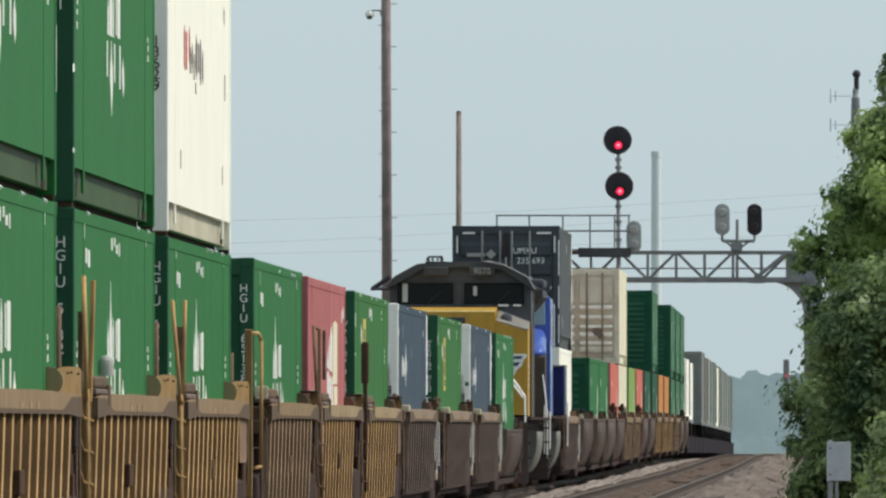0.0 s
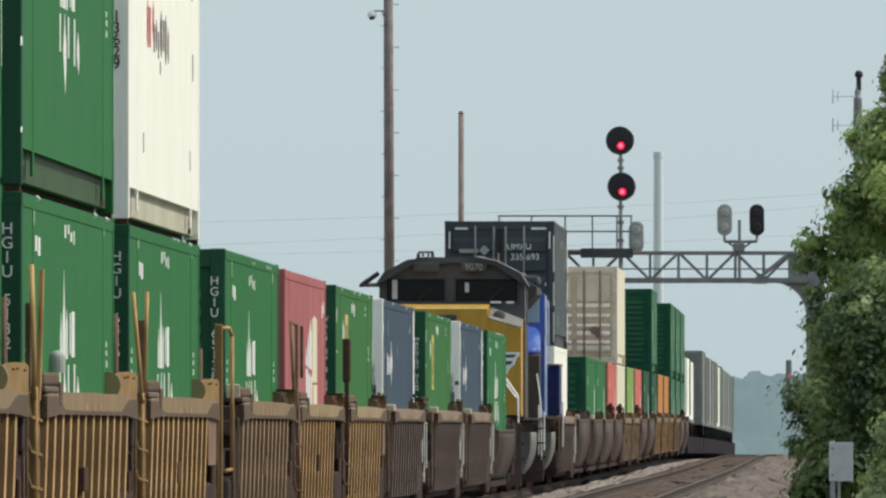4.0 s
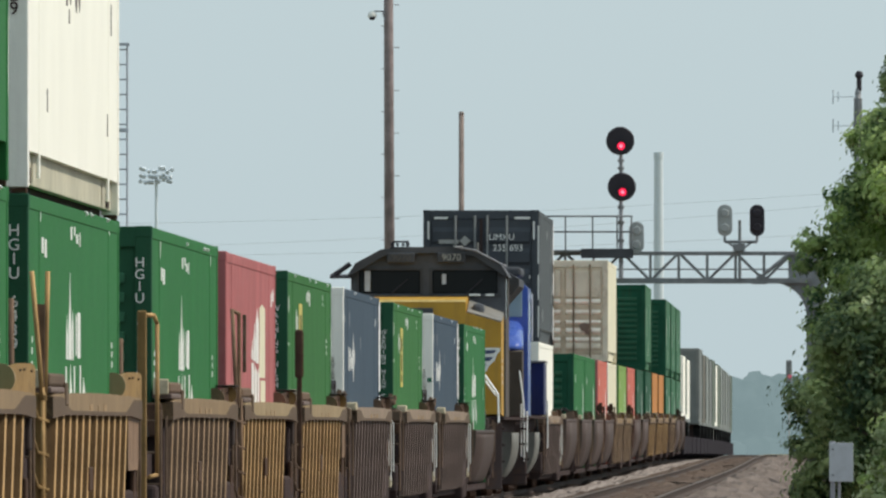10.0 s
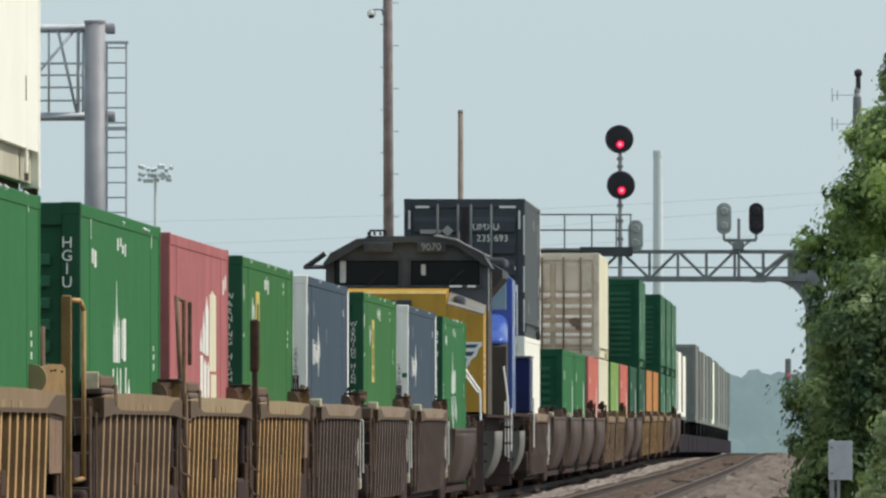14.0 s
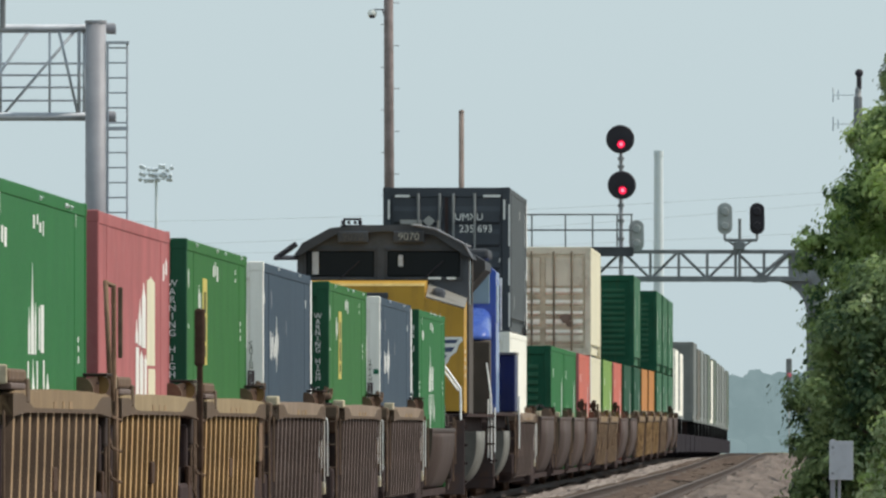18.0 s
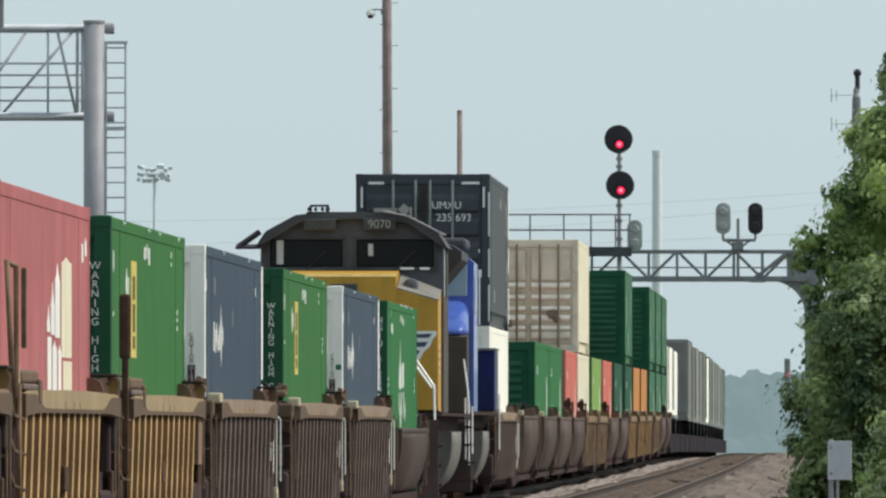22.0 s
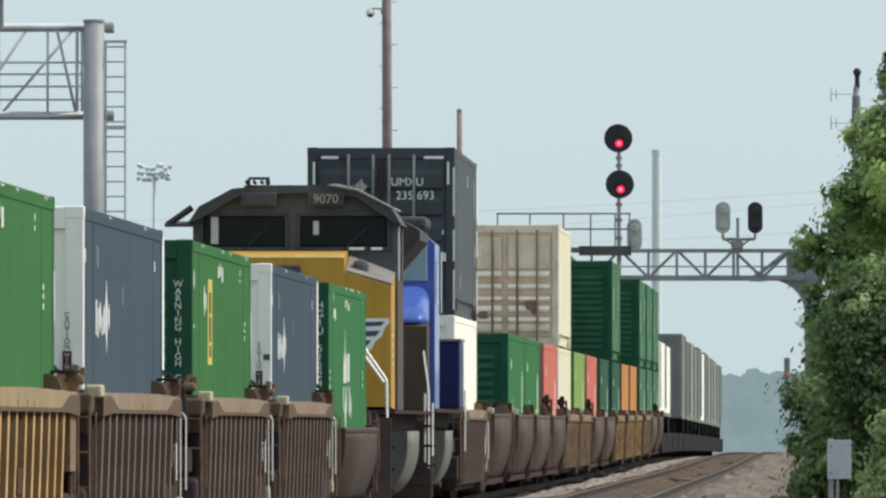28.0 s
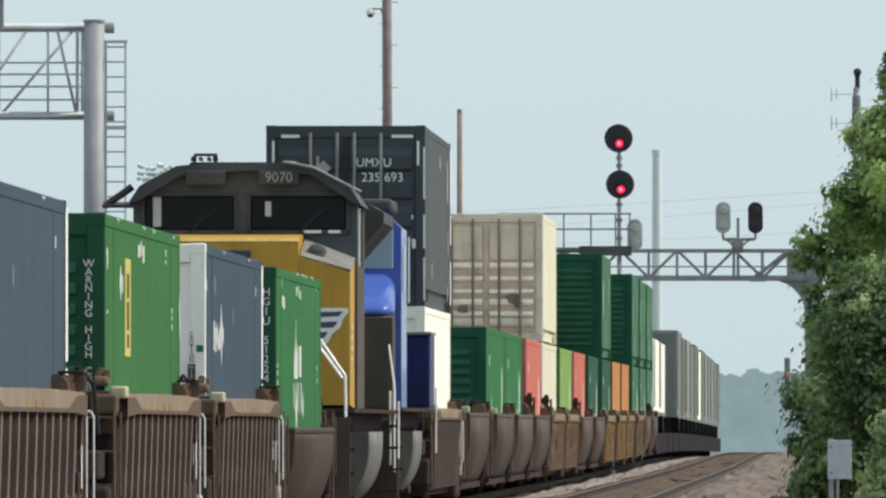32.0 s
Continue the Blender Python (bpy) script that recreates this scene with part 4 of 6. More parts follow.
def slate(sticker=False):
    c = container("blue", "grey_end", "slate blue container with a pale grey end", end_kind="plain", marks=[(0.158, 0.22, 1.82, 2.13, 0), (0.18, 0.16, 1.8, 2.06, 0), (0.203, 0.26, 1.84, 2.12, -0.08), (0.228, 0.14, 1.82, 2.0, 0), (0.25, 0.24, 1.84, 2.1, 0.06), (0.277, 0.32, 1.66, 2.32, -0.24), (0.306, 0.22, 1.88, 2.11, -0.06), (0.03, 0.14, 2.44, 2.56, 0), (0.9, 0.14, 2.5, 2.6, 0)])
    edge_glint(c, -LEN / 2 + 0.03, 0.3, 2.8, p=0.01)
    edge_glint(c, LEN / 2 + 0.01, 0.15, 1.5, p=0.024)
    edge_glint(c, LEN / 2 + 0.01, 1.56, 2.86, p=0.024)
    rim_glint(c, 0.3, 2.9)
    rim_glint(c, 0.75, 2.9)
    streaks(c, [(0.17, 0.4, 2.4, 2.62, -0.05), (0.475, 0.24, 2.1, 2.3, -0.04)], "blue_pale", "faint grey lettering shape")
    y = -LEN / 2 - 0.006
    part("end_marking", box(B(), 1.113, 1.191, y, y + 0.03, 1.45, 1.665), M["mark_dark"], c, "black label on the end")
    for word, m, z0, step, size in (("HIGH", "mark", 1.63, 0.048, 0.056), ("CAUTION", "mark_olive", 1.975, 0.046, 0.066)):
        for i, ch in enumerate(word):
            part("letter", lettering(ch, size, M[m], depth=0.002), None, c, "small painted letter").matrix_basis = pose(1.152, y - 0.004, z0 - i * step, 90, 0, 0)
    if sticker:
        part("sticker", box(B(), 1.2, 1.275, y, y + 0.03, 1.79, 1.86), M["sticker_green"], c, "small green sticker")
    return c


stack_of(207.7, warn(0.084))
stack_of(229.0, slate())
stack_of(252.3, warn(0.074))
stack_of(274.9, slate(True))
stack_of(295.7, green_box("H\nG\nI\nU\n \n5\n1\n2\n2\n4"))

# the stack behind the locomotives
blk = container("black_side", "black", "black container with dark grey side and white lettering on its doors", end_kind="doors", height=2.95)
letters("UMXU", 0.2, M["mark"], blk, pose(0.46, -LEN / 2 - 0.034, 2.34, 90, 0, 0), "white letter on the door")
letters("235 693", 0.21, M["mark"], blk, pose(0.6, -LEN / 2 - 0.034, 2.1, 90, 0, 0), "white digit on the door")
for x0, x1, z0, z1 in ((-1.05, -0.75, 2.75, 2.8), (0.75, 1.1, 2.75, 2.8), (-1.2, -1.16, 2.3, 2.7), (1.16, 1.2, 2.3, 2.7), (1.0, 1.14, 0.95, 1.1), (0.9, 1.1, 1.42, 1.5)):
    part("door_marking", box(B(), x0, x1, -LEN / 2 - 0.008, -LEN / 2 + 0.002, z0, z1), M["mark"], blk, "white reflective bar")
bm = box(B(), -0.95, -0.5, -LEN / 2 - 0.04, -LEN / 2 - 0.032, 2.2, 2.29)
prism(bm, [(-0.36, 2.14), (-0.23, 2.26), (-0.36, 2.38), (-0.49, 2.26)], -LEN / 2 - 0.04, -LEN / 2 - 0.032, "y")
part("door_emblem", bm, M["board_digits"], blk, "white bar and diamond emblem on the door")
# white strips paint the sunlit edge of the corner post
for z0, z1 in ((0.1, 0.8), (0.95, 1.5), (1.75, 2.6)):
    part("corner_glint", box(B(), 1.265, 1.293, -LEN / 2 - 0.004, -LEN / 2 + 0.01, z0, z1), M["mark"], blk, "white strip for the sunlit corner edge")
streaks(blk, [(0.28, 0.12, 0.5, 0.75, 0), (0.9, 0.12, 1.9, 2.6, 0), (0.93, 0.12, 1.0, 1.4, 0), (0.9, 0.12, 0.2, 0.45, 0), (0.6, 0.2, 2.4, 2.6, 0)], "mark", "white lettering shape on the side")
for z0, z1 in ((0.15, 0.9), (1.2, 1.7), (1.9, 2.85)):
    edge_glint(blk, LEN / 2 - 0.01, z0, z1, p=0.02)
ride(container("white", "white", "white container below a black one", end_kind="plain"), 362.5, WELL_Z + 0.05)
rolls(blk, 362.5 + LEN / 2, WELL_Z + 2.965)

FAR = [(405.4, "green", "green_grime_shade", None), (421.6, "green", "green_grime_shade", None), (442.0, "salmon", "red", None), (460.0, "cream", "grey_end", "beige"), (480.3, "lime", "green_dull", None),
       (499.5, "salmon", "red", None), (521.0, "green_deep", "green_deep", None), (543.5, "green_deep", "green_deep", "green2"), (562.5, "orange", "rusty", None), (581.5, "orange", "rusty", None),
       (605.0, "green_far", "green_grime_shade", "green2"), (624.5, "green_far", "green_grime_shade", "green2"), (643.5, "green_far", "green_grime_shade", "green2")]
COL = {"green": "green", "salmon": "salmon pink", "cream": "cream", "lime": "lime green", "green_deep": "deep green", "orange": "orange", "green_far": "dull green"}
for s, side, end, up in FAR:
    upper = None
    if up == "beige":
        upper = container("cream", "beige_end", "cream container with weathered beige doors, stacked high", end_kind="doors")
    elif up == "green2":
        upper = container("green_far", "green_grime_shade", "dull green container with ribbed dark end, stacked high", height=2.95, end_kind="ribs", marks=[(0.2, 0.14, 1.2, 2.2, 0), (0.5, 0.12, 0.5, 1.0, 0), (0.86, 0.12, 1.6, 2.4, 0)])
    mk = [(0.3, 0.5, 0.5, 1.6, 0.3), (0.2, 0.4, 2.2, 2.4, 0), (0.72, 1.3, 0.3, 1.1, 0.3), (0.85, 0.6, 1.3, 2.2, 0.2), (0.55, 0.5, 0.3, 0.7, 0)] if side in ("green", "lime", "salmon", "green_deep", "green_far") else None
    stack_of(s, container(side, end, COL[side] + " steel container riding low in a well car", marks=mk), upper)

# well cars under them
UNITS = [(108.9, "yellow", "two"), (128.1, "yellow", "fork"), (147.2, "yellow", "frame"), (170.3, "drab", "vee"), (188.7, "yellow", "post"), (207.7, "yellow", "none"),
         (228.3, "brown", "none"), (252.3, "brown", "none"), (274.9, "brown", "none"), (295.7, "smooth", "low"), (362.5, "brown", "none"), (384.0, "smooth", "none"), (405.4, "smooth", "none"),
         (424.2, "smooth", "none"), (442.8, "smooth", "none"), (461.4, "drab", "none"), (480.3, "drab", "none"), (500.5, "smooth", "none"), (521.0, "smooth", "none"), (540.5, "yellow", "none"),
         (562.5, "yellow", "none"), (581.5, "yellow", "none"), (605.0, "drab", "none"), (624.5, "smooth", "none"), (643.5, "smooth", "none")]
for i, (s, kind, stakes) in enumerate(UNITS):
    rolls(well(kind, i, stakes, {"yellow": YEL, "drab": "drab brown weathered steel well car unit with ribbed sides", "brown": BRN, "smooth": SMO}[kind], i == 1, s in (424.2, 442.8, 624.5, 480.3)), s + LEN / 2)


# ---- locomotives ----
def truck(top, y, r=0.53):
    bm = B()
    for sx in (-1, 1):
        box(bm, sx * 1.0, sx * 1.2, y - 2.3, y + 2.3, 0.55, 0.85, 0.04)
    part("truck_frame", bm, M["underframe"], top)
    for dy in (-1.7, 0, 1.7):
        for sx in (-1, 1):
            part("wheel", rod(B(), (sx * 0.66, y + dy, r), (sx * 0.8, y + dy, r), r, seg=24), M["rusty"], top)


def handrail(top, pts, r=0.019, posts=(), z0=1.55, name="handrail"):
    bm = B()
    for a, b in zip(pts, pts[1:]):
        rod(bm, a, b, r, seg=6)
    for p in posts:
        rod(bm, (p[0], p[1], z0), p, r, seg=6)
    part(name, bm, M["glint"], top, "white handrail")


TANK_RIM = [(0.95 + 0.55 * math.cos(k), 1.1 - 0.82 * math.sin(k)) for k in [math.pi / 2 * j / 10 for j in range(11)]]
TANK = [(1.5, 1.3)] + TANK_RIM + [(-x, z) for x, z in TANK_RIM[::-1]] + [(-1.5, 1.3)]


def tank_mesh(y0, y1, material):
    me = mesh_of(prism(B(), TANK, y0, y1, "y"), "fuel_tank", material)
    for f in me.polygons:
        f.use_smooth = len(f.vertices) == 4
    return me


def loco_lead():
    """Yellow locomotive with a dark grey cab: front coupler at y = 0."""
    top = new("locomotive")
    tagged(top, "yellow diesel locomotive with dark grey sooty cab and roof", "locomotive", "locomotives in the train")
    part("frame", box(B(), -1.25, 1.25, 0.5, 21.9, 1.3, 1.6, 0.03), M["underframe"], top)
    part("walkway", box(B(), -1.5, 1.5, 0.6, 21.9, 1.56, 1.615), M["underframe"], top)
    part("pilot", prism(B(), [(0.25, 0.2), (0.75, 0.2), (0.75, 1.5), (0.5, 1.5)], -1.45, 1.45), M["underframe"], top)
    bm = B()
    box(bm, -0.12, 0.12, -0.35, 0.5, 0.72, 1.0, 0.03)
    box(bm, -0.2, 0.2, -0.5, -0.2, 0.66, 1.05, 0.06)
    part("coupler", bm, M["rusty"], top)
    # nose: a broad box with a sloping top
    nose = part("nose", prism(B(), [(1.0, 1.66), (1.0, 3.86), (1.06, 3.91), (3.1, 3.98), (3.1, 1.62)], -1.43, 0.74), M["loco_yellow"], top)
    bm = B()
    for q in ((0.745, 1.0, 1.66), (1.43, 1.0, 1.66), (0.745, 3.1, 1.62), (1.43, 3.1, 1.62), (0.745, 1.0, 3.64), (1.43, 1.0, 3.44), (0.745, 3.1, 3.92), (1.43, 3.1, 3.64)):
        bm.verts.new(q)
    bmesh.ops.convex_hull(bm, input=bm.verts[:])
    part("nose_shoulder", bm, M["loco_yellow"], nose, "sloping yellow shoulder of the nose")
    bm = B()
    for x, y, z in ((0.76, 1.03, 3.65), (1.44, 1.03, 3.455), (0.76, 3.02, 3.91), (1.44, 3.02, 3.635)):
        for d in (0.0, 0.022):
            bm.verts.new((x, y, z + d))
    bmesh.ops.convex_hull(bm, input=bm.verts[:])
    part("glare_panel", bm, M["glare"], nose, "pale anti-glare panel")
    # pale strip paints the highlight along the nose's upper edge
    part("nose_edge", prism(B(), [(0.988, 3.855), (1.03, 3.9), (0.998, 3.855)], -1.43, 0.74), M["loco_edge"], nose, "pale yellow strip for the edge highlight")
    part("nose_light", box(B(), 0.85, 1.08, 1.5, 2.2, 3.55, 3.83, 0.08), M["loco_grey"], nose)
    # dark box stands for the shade in a recess of the nose
    part("nose_recess", box(B(), -0.35, 0.1, 0.97, 1.2, 3.62, 3.74, 0.02), M["loco_roof"], nose)
    part("nose_door", box(B(), -0.42, 0.42, 0.96, 1.0, 1.7, 3.2, 0.02), M["loco_yellow"], nose)
    bm = B()
    for i in range(4):
        box(bm, 1.436, 1.45, 1.35, 1.5, 2.25 + i * 0.14, 2.32 + i * 0.14)
    part("nose_marking", bm, M["mark"], nose, "white reference bars")
    # winged emblem, one wing of three feathers on either side
    for sx in (-1, 1):
        wing = [(0.3, 2.96), (1.4, 2.96), (1.41, 2.9), (1.34, 2.82), (1.3, 2.7), (1.2, 2.62), (1.14, 2.5), (1.0, 2.42), (0.94, 2.28), (0.8, 2.18), (0.3, 2.1)]
        part("wing_emblem", prism(B(), [(sx * a, z) for a, z in wing], 0.985, 0.998, "y"), M["mark"], nose, "white winged emblem")
        for i, (z0, z1, b) in enumerate(((2.85, 2.915, 1.34), (2.7, 2.78, 1.27), (2.56, 2.64, 1.14), (2.4, 2.49, 1.0), (2.26, 2.34, 0.88))):
            part("feather_band", prism(B(), [(sx * 0.3, z0 - 0.03), (sx * (b - 0.06), z0), (sx * b, z1), (sx * 0.3, z1 - 0.02)], 0.978, 0.99, "y"), M["feather"], nose, "dark grey-blue feather band")
    # cab: an upright front with cropped corners
    front = [(-1.57, 1.62), (1.47, 1.62), (1.47, 4.4), (1.33, 4.55), (0.86, 4.82), (0.42, 4.91), (-0.45, 4.91), (-0.98, 4.86), (-1.45, 4.58), (-1.57, 4.43)]
    cab = part("cab", prism(B(), front, 3.0, 3.12, "y"), M["loco_grey"], top)
    for x0, x1 in ((-1.57, -1.51), (1.41, 1.47)):
        bm = B()
        box(bm, x0, x1, 3.12, 6.1, 1.62, 3.55)
        box(bm, x0, x1, 3.12, 3.6, 3.55, 4.4)
        box(bm, x0, x1, 5.3, 6.1, 3.55, 4.4)
        # brown puts the door recess's shade into the cab side
        part("cab_side", bm, M["loco_brown"], cab)
        part("side_window", box(B(), x0 + 0.02, x1 - 0.02, 3.6, 5.3, 3.55, 4.4), M["glass_sky"], cab)
    roof = [(1.53, 4.36), (1.37, 4.61), (0.87, 4.86), (0.42, 4.95), (-0.45, 4.95), (-0.98, 4.9), (-1.48, 4.63), (-1.63, 4.4), (-1.51, 4.42), (-0.9, 4.78), (0, 4.84), (0.85, 4.78), (1.41, 4.4)]
    part("cab_roof", prism(B(), roof, 2.82, 6.2, "y"), M["loco_roof"], cab)
    part("cab_back", box(B(), -1.5, 1.4, 6.0, 6.1, 1.62, 4.5), M["loco_roof"], cab)
    for x0, x1 in ((-1.42, -0.2), (0.02, 1.32)):
        w = part("windshield", box(B(), x0, x1, 2.985, 3.03, 4.03, 4.5, 0.03), M["glass_dark"], cab, "dark tinted windshield")
        bm = B()
        box(bm, x0 - 0.05, x1 + 0.05, 2.965, 3.0, 3.98, 4.03)
        box(bm, x0 - 0.05, x1 + 0.05, 2.965, 3.0, 4.5, 4.54)
        box(bm, x0 - 0.05, x0, 2.965, 3.0, 4.0, 4.52)
        box(bm, x1, x1 + 0.05, 2.965, 3.0, 4.0, 4.52)
        part("gasket", bm, M["loco_roof"], w)
        bm = B()
        rod(bm, ((x0 + x1) / 2, 2.95, 4.0), ((x0 + x1) / 2 + 0.35, 2.95, 4.32), 0.012, seg=6)
        part("wiper", bm, M["signal_black"], w)
    part("window_sticker", box(B(), 0.22, 0.3, 2.98, 2.99, 4.22, 4.42), M["plate"], cab, "pale label in the window")
    for x0, x1 in ((0.75, 0.98), (1.08, 1.24)):
        part("dash_paper", box(B(), x0, x1, 2.9, 2.98, 3.99, 4.03), M["mark"], cab, "white paper on the dash")
    for xx in (0.41, -0.58):
        nb = part("number_board", box(B(), xx - 0.27, xx + 0.27, 2.8, 2.95, 4.64, 4.84, 0.02), M["loco_roof"], cab)
        letters("9070", 0.19, M["board_digits"] if xx > 0 else M["digits_dim"], nb, pose(xx, 2.79, 4.74, 90, 0, 0), "dim white digit")
    part("visor", prism(B(), [(2.75, 4.33), (3.3, 4.38), (3.3, 4.42), (2.75, 4.37)], -1.98, -1.56), M["signal_black"], cab, "black hinged sun visor")
    part("visor_arm", rod(B(), (-1.95, 2.9, 4.36), (-1.58, 2.95, 4.62), 0.05), M["signal_black"], cab)
    # bright rods added to draw the sunlit rim line of the roof
    bm = B()
    rod(bm, (0.5, 2.8, 4.95), (0.88, 2.8, 4.88), 0.018, seg=6)
    rod(bm, (0.88, 2.8, 4.88), (1.4, 2.8, 4.61), 0.018, seg=6)
    rod(bm, (1.4, 2.8, 4.61), (1.51, 2.85, 4.4), 0.018, seg=6)
    rod(bm, (1.41, 2.8, 4.61), (1.41, 6.2, 4.61), 0.022, seg=6)
    part("lit_roof_rim", bm, M["galv"], cab, "bright rods for the sunlit rim of the roof")
    # pale plate paints the daylight showing through the far side window
    part("far_window_light", box(B(), -1.3, -1.19, 2.97, 2.984, 4.08, 4.48), M["plate"], cab, "pale plate for light through the far window")
    horn = B()
    for dx, rr in ((-0.16, 0.04), (-0.06, 0.03), (0.05, 0.03), (0.14, 0.04)):
        rod(horn, (-0.6 + dx, 3.1, 5.0), (-0.6 + dx, 3.6, 4.99), rr, 0.02)
    box(horn, -0.82, -0.38, 3.3, 3.9, 4.9, 4.96, 0.02)
    box(horn, -0.76, -0.46, 3.4, 3.46, 5.04, 5.08, 0.01)
    rod(horn, (-0.75, 3.43, 4.94), (-0.75, 3.43, 5.07), 0.02)
    rod(horn, (-0.47, 3.43, 4.94), (-0.47, 3.43, 5.08), 0.025)
    part("air_horn", horn, M["signal_black"], cab)
    bm = B()
    box(bm, 0.42, 0.62, 3.6, 3.9, 4.86, 4.98, 0.03)
    part("antenna_dome", bm, M["glare"], cab)
    part("antenna_rod", rod(B(), (0.9, 3.8, 4.8), (0.9, 3.8, 5.05), 0.02), M["glare"], cab)
    # long hood behind
    part("hood", box(B(), -1.0, 1.0, 6.1, 20.6, 1.62, 4.3, 0.08), M["loco_yellow"], top)
    part("radiator", prism(B(), [(1.46, 4.45), (1.46, 4.3), (1.02, 3.8), (-1.02, 3.8), (-1.46, 4.3), (-1.46, 4.45), (-1.2, 4.6), (1.2, 4.6)], 15.6, 20.6, "y"), M["loco_roof"], top, "flared sooty radiator")
    part("hood_roof", box(B(), -1.02, 1.02, 6.1, 16.0, 4.3, 4.5, 0.06), M["loco_roof"], top)
    part("exhaust_stack", box(B(), -0.4, 0.4, 11.5, 12.3, 4.5, 4.75, 0.03), M["loco_roof"], top)
    part("fuel_tank", tank_mesh(7.2, 13.8, M["tank"]), None, top, "dusty grey rounded fuel tank")
    truck(top, 4.3)
    truck(top, 18.3)
    # handrails and steps
    handrail(top, [(0.75, 0.7, 2.75), (1.0, 0.62, 2.6), (1.38, 0.55, 2.05), (1.4, 0.5, 0.95)])
    handrail(top, [(0.7, 0.74, 2.7), (0.96, 0.66, 2.54), (1.34, 0.6, 2.02)])
    handrail(top, [(-1.38, 0.55, 2.05), (-1.4, 0.5, 0.95)])
    handrail(top, [(1.5, 21.9, 1.75), (1.5, 21.9, 0.9)], 0.018)
    handrail(top, [(1.38, 21.7, 1.9), (1.38, 21.8, 0.8)], 0.02)
    handrail(top, [(1.44, 21.8, 1.8), (1.44, 21.8, 0.7)], 0.018)
    for yy in (0.75, 21.6):
        for i in range(4):
            part("step", box(B(), 1.05, 1.5, yy - 0.15, yy + 0.15, 0.4 + i * 0.32, 0.44 + i * 0.32), M["underframe"], top)
    return top


def loco_blue():
    top = new("locomotive")
    tagged(top, "glossy blue diesel locomotive with a navy end cabinet and white handrails", "locomotive", "locomotives in the train")
    part("frame", box(B(), -1.25, 1.25, 0.5, 18.6, 1.35, 1.66, 0.03), M["underframe"], top)
    part("walkway", box(B(), -1.5, 1.5, 0.5, 18.6, 1.6, 1.66), M["underframe"], top)
    part("pilot", box(B(), -1.45, 1.45, 0.3, 0.6, 0.2, 1.5, 0.03), M["underframe"], top)
    nose = part("nose", prism(B(), [(0.7, 1.66), (0.7, 3.0), (0.8, 3.04), (2.2, 3.04), (2.2, 1.66)], -1.35, 1.35), M["loco_brown"], top)
    bm = prism(B(), [(0.72, 3.045), (1.0, 3.3), (2.2, 3.72), (2.2, 3.045)], -1.36, 1.36)
    bmesh.ops.bevel(bm, geom=[e for e in bm.edges if max(v.co.z for v in e.verts) > 3.2], offset=0.22, segments=5, profile=0.5, affect="EDGES")
    for f in bm.faces:
        f.smooth = True
    part("nose_top", bm, M["loco_blue"], nose, "glossy blue sloping nose top")
    front = [(-1.54, 1.66), (1.44, 1.66), (1.44, 4.35), (1.15, 4.6), (0.5, 4.75), (-0.5, 4.75), (-1.2, 4.6), (-1.54, 4.35)]
    cab = part("cab", prism(B(), front, 2.2, 5.0, "y"), M["loco_blue"], top)
    for x0, x1 in ((-1.36, -0.1), (0.1, 1.32)):
        part("windshield", box(B(), x0, x1, 2.17, 2.21, 3.74, 4.35, 0.02), M["glass_sky"], cab, "pale reflecting windshield")
    part("cab_roof", box(B(), -1.3, 1.3, 2.1, 5.1, 4.6, 4.8, 0.06), M["loco_roof"], cab)
    part("side_window", box(B(), 1.435, 1.45, 2.9, 4.4, 3.4, 4.1), M["glass_sky"], cab)
    # white rod added to paint the highlight on the pillar edge
    part("pillar_highlight", rod(B(), (1.475, 4.95, 3.25), (1.475, 4.95, 4.25), 0.014, seg=6), M["glint"], cab, "white rod for the pillar edge highlight")
    part("cab_sign", box(B(), 1.0, 1.16, 5.02, 5.05, 3.62, 3.82, 0.01), M["plate"], top, "small pale notice plate")
    part("hood", box(B(), -0.95, 0.95, 5.0, 17.6, 1.66, 4.4, 0.08), M["loco_blue"], top)
    part("hood_roof", box(B(), -0.9, 0.9, 5.0, 17.5, 4.4, 4.6, 0.06), M["loco_roof"], top)
    part("end_cabinet", box(B(), 0.9, 1.52, 15.5, 18.2, 1.68, 2.83, 0.03), M["navy"], top, "navy end cabinet")
    part("cabinet_lid", box(B(), 0.88, 1.54, 15.45, 18.25, 2.83, 2.88, 0.01), M["glare"], top)
    part("fuel_tank", tank_mesh(6.4, 11.6, M["tank"]), None, top, "dusty grey rounded fuel tank")
    truck(top, 3.6)
    truck(top, 15.3)
    handrail(top, [(1.3, 0.55, 2.6), (1.38, 0.5, 2.0), (1.4, 0.45, 0.9)])
    handrail(top, [(1.54, 18.4, 2.0), (1.54, 18.4, 0.95)])
    for i in range(4):
        part("step", box(B(), 1.05, 1.5, 0.5, 0.8, 0.4 + i * 0.32, 0.44 + i * 0.32), M["underframe"], top)
    part("coupler", box(B(), -0.2, 0.2, 18.6, 19.3, 0.66, 1.05, 0.05), M["rusty"], top)
    return top


rolls(loco_lead(), 318.5)
rolls(loco_blue(), 341.6)


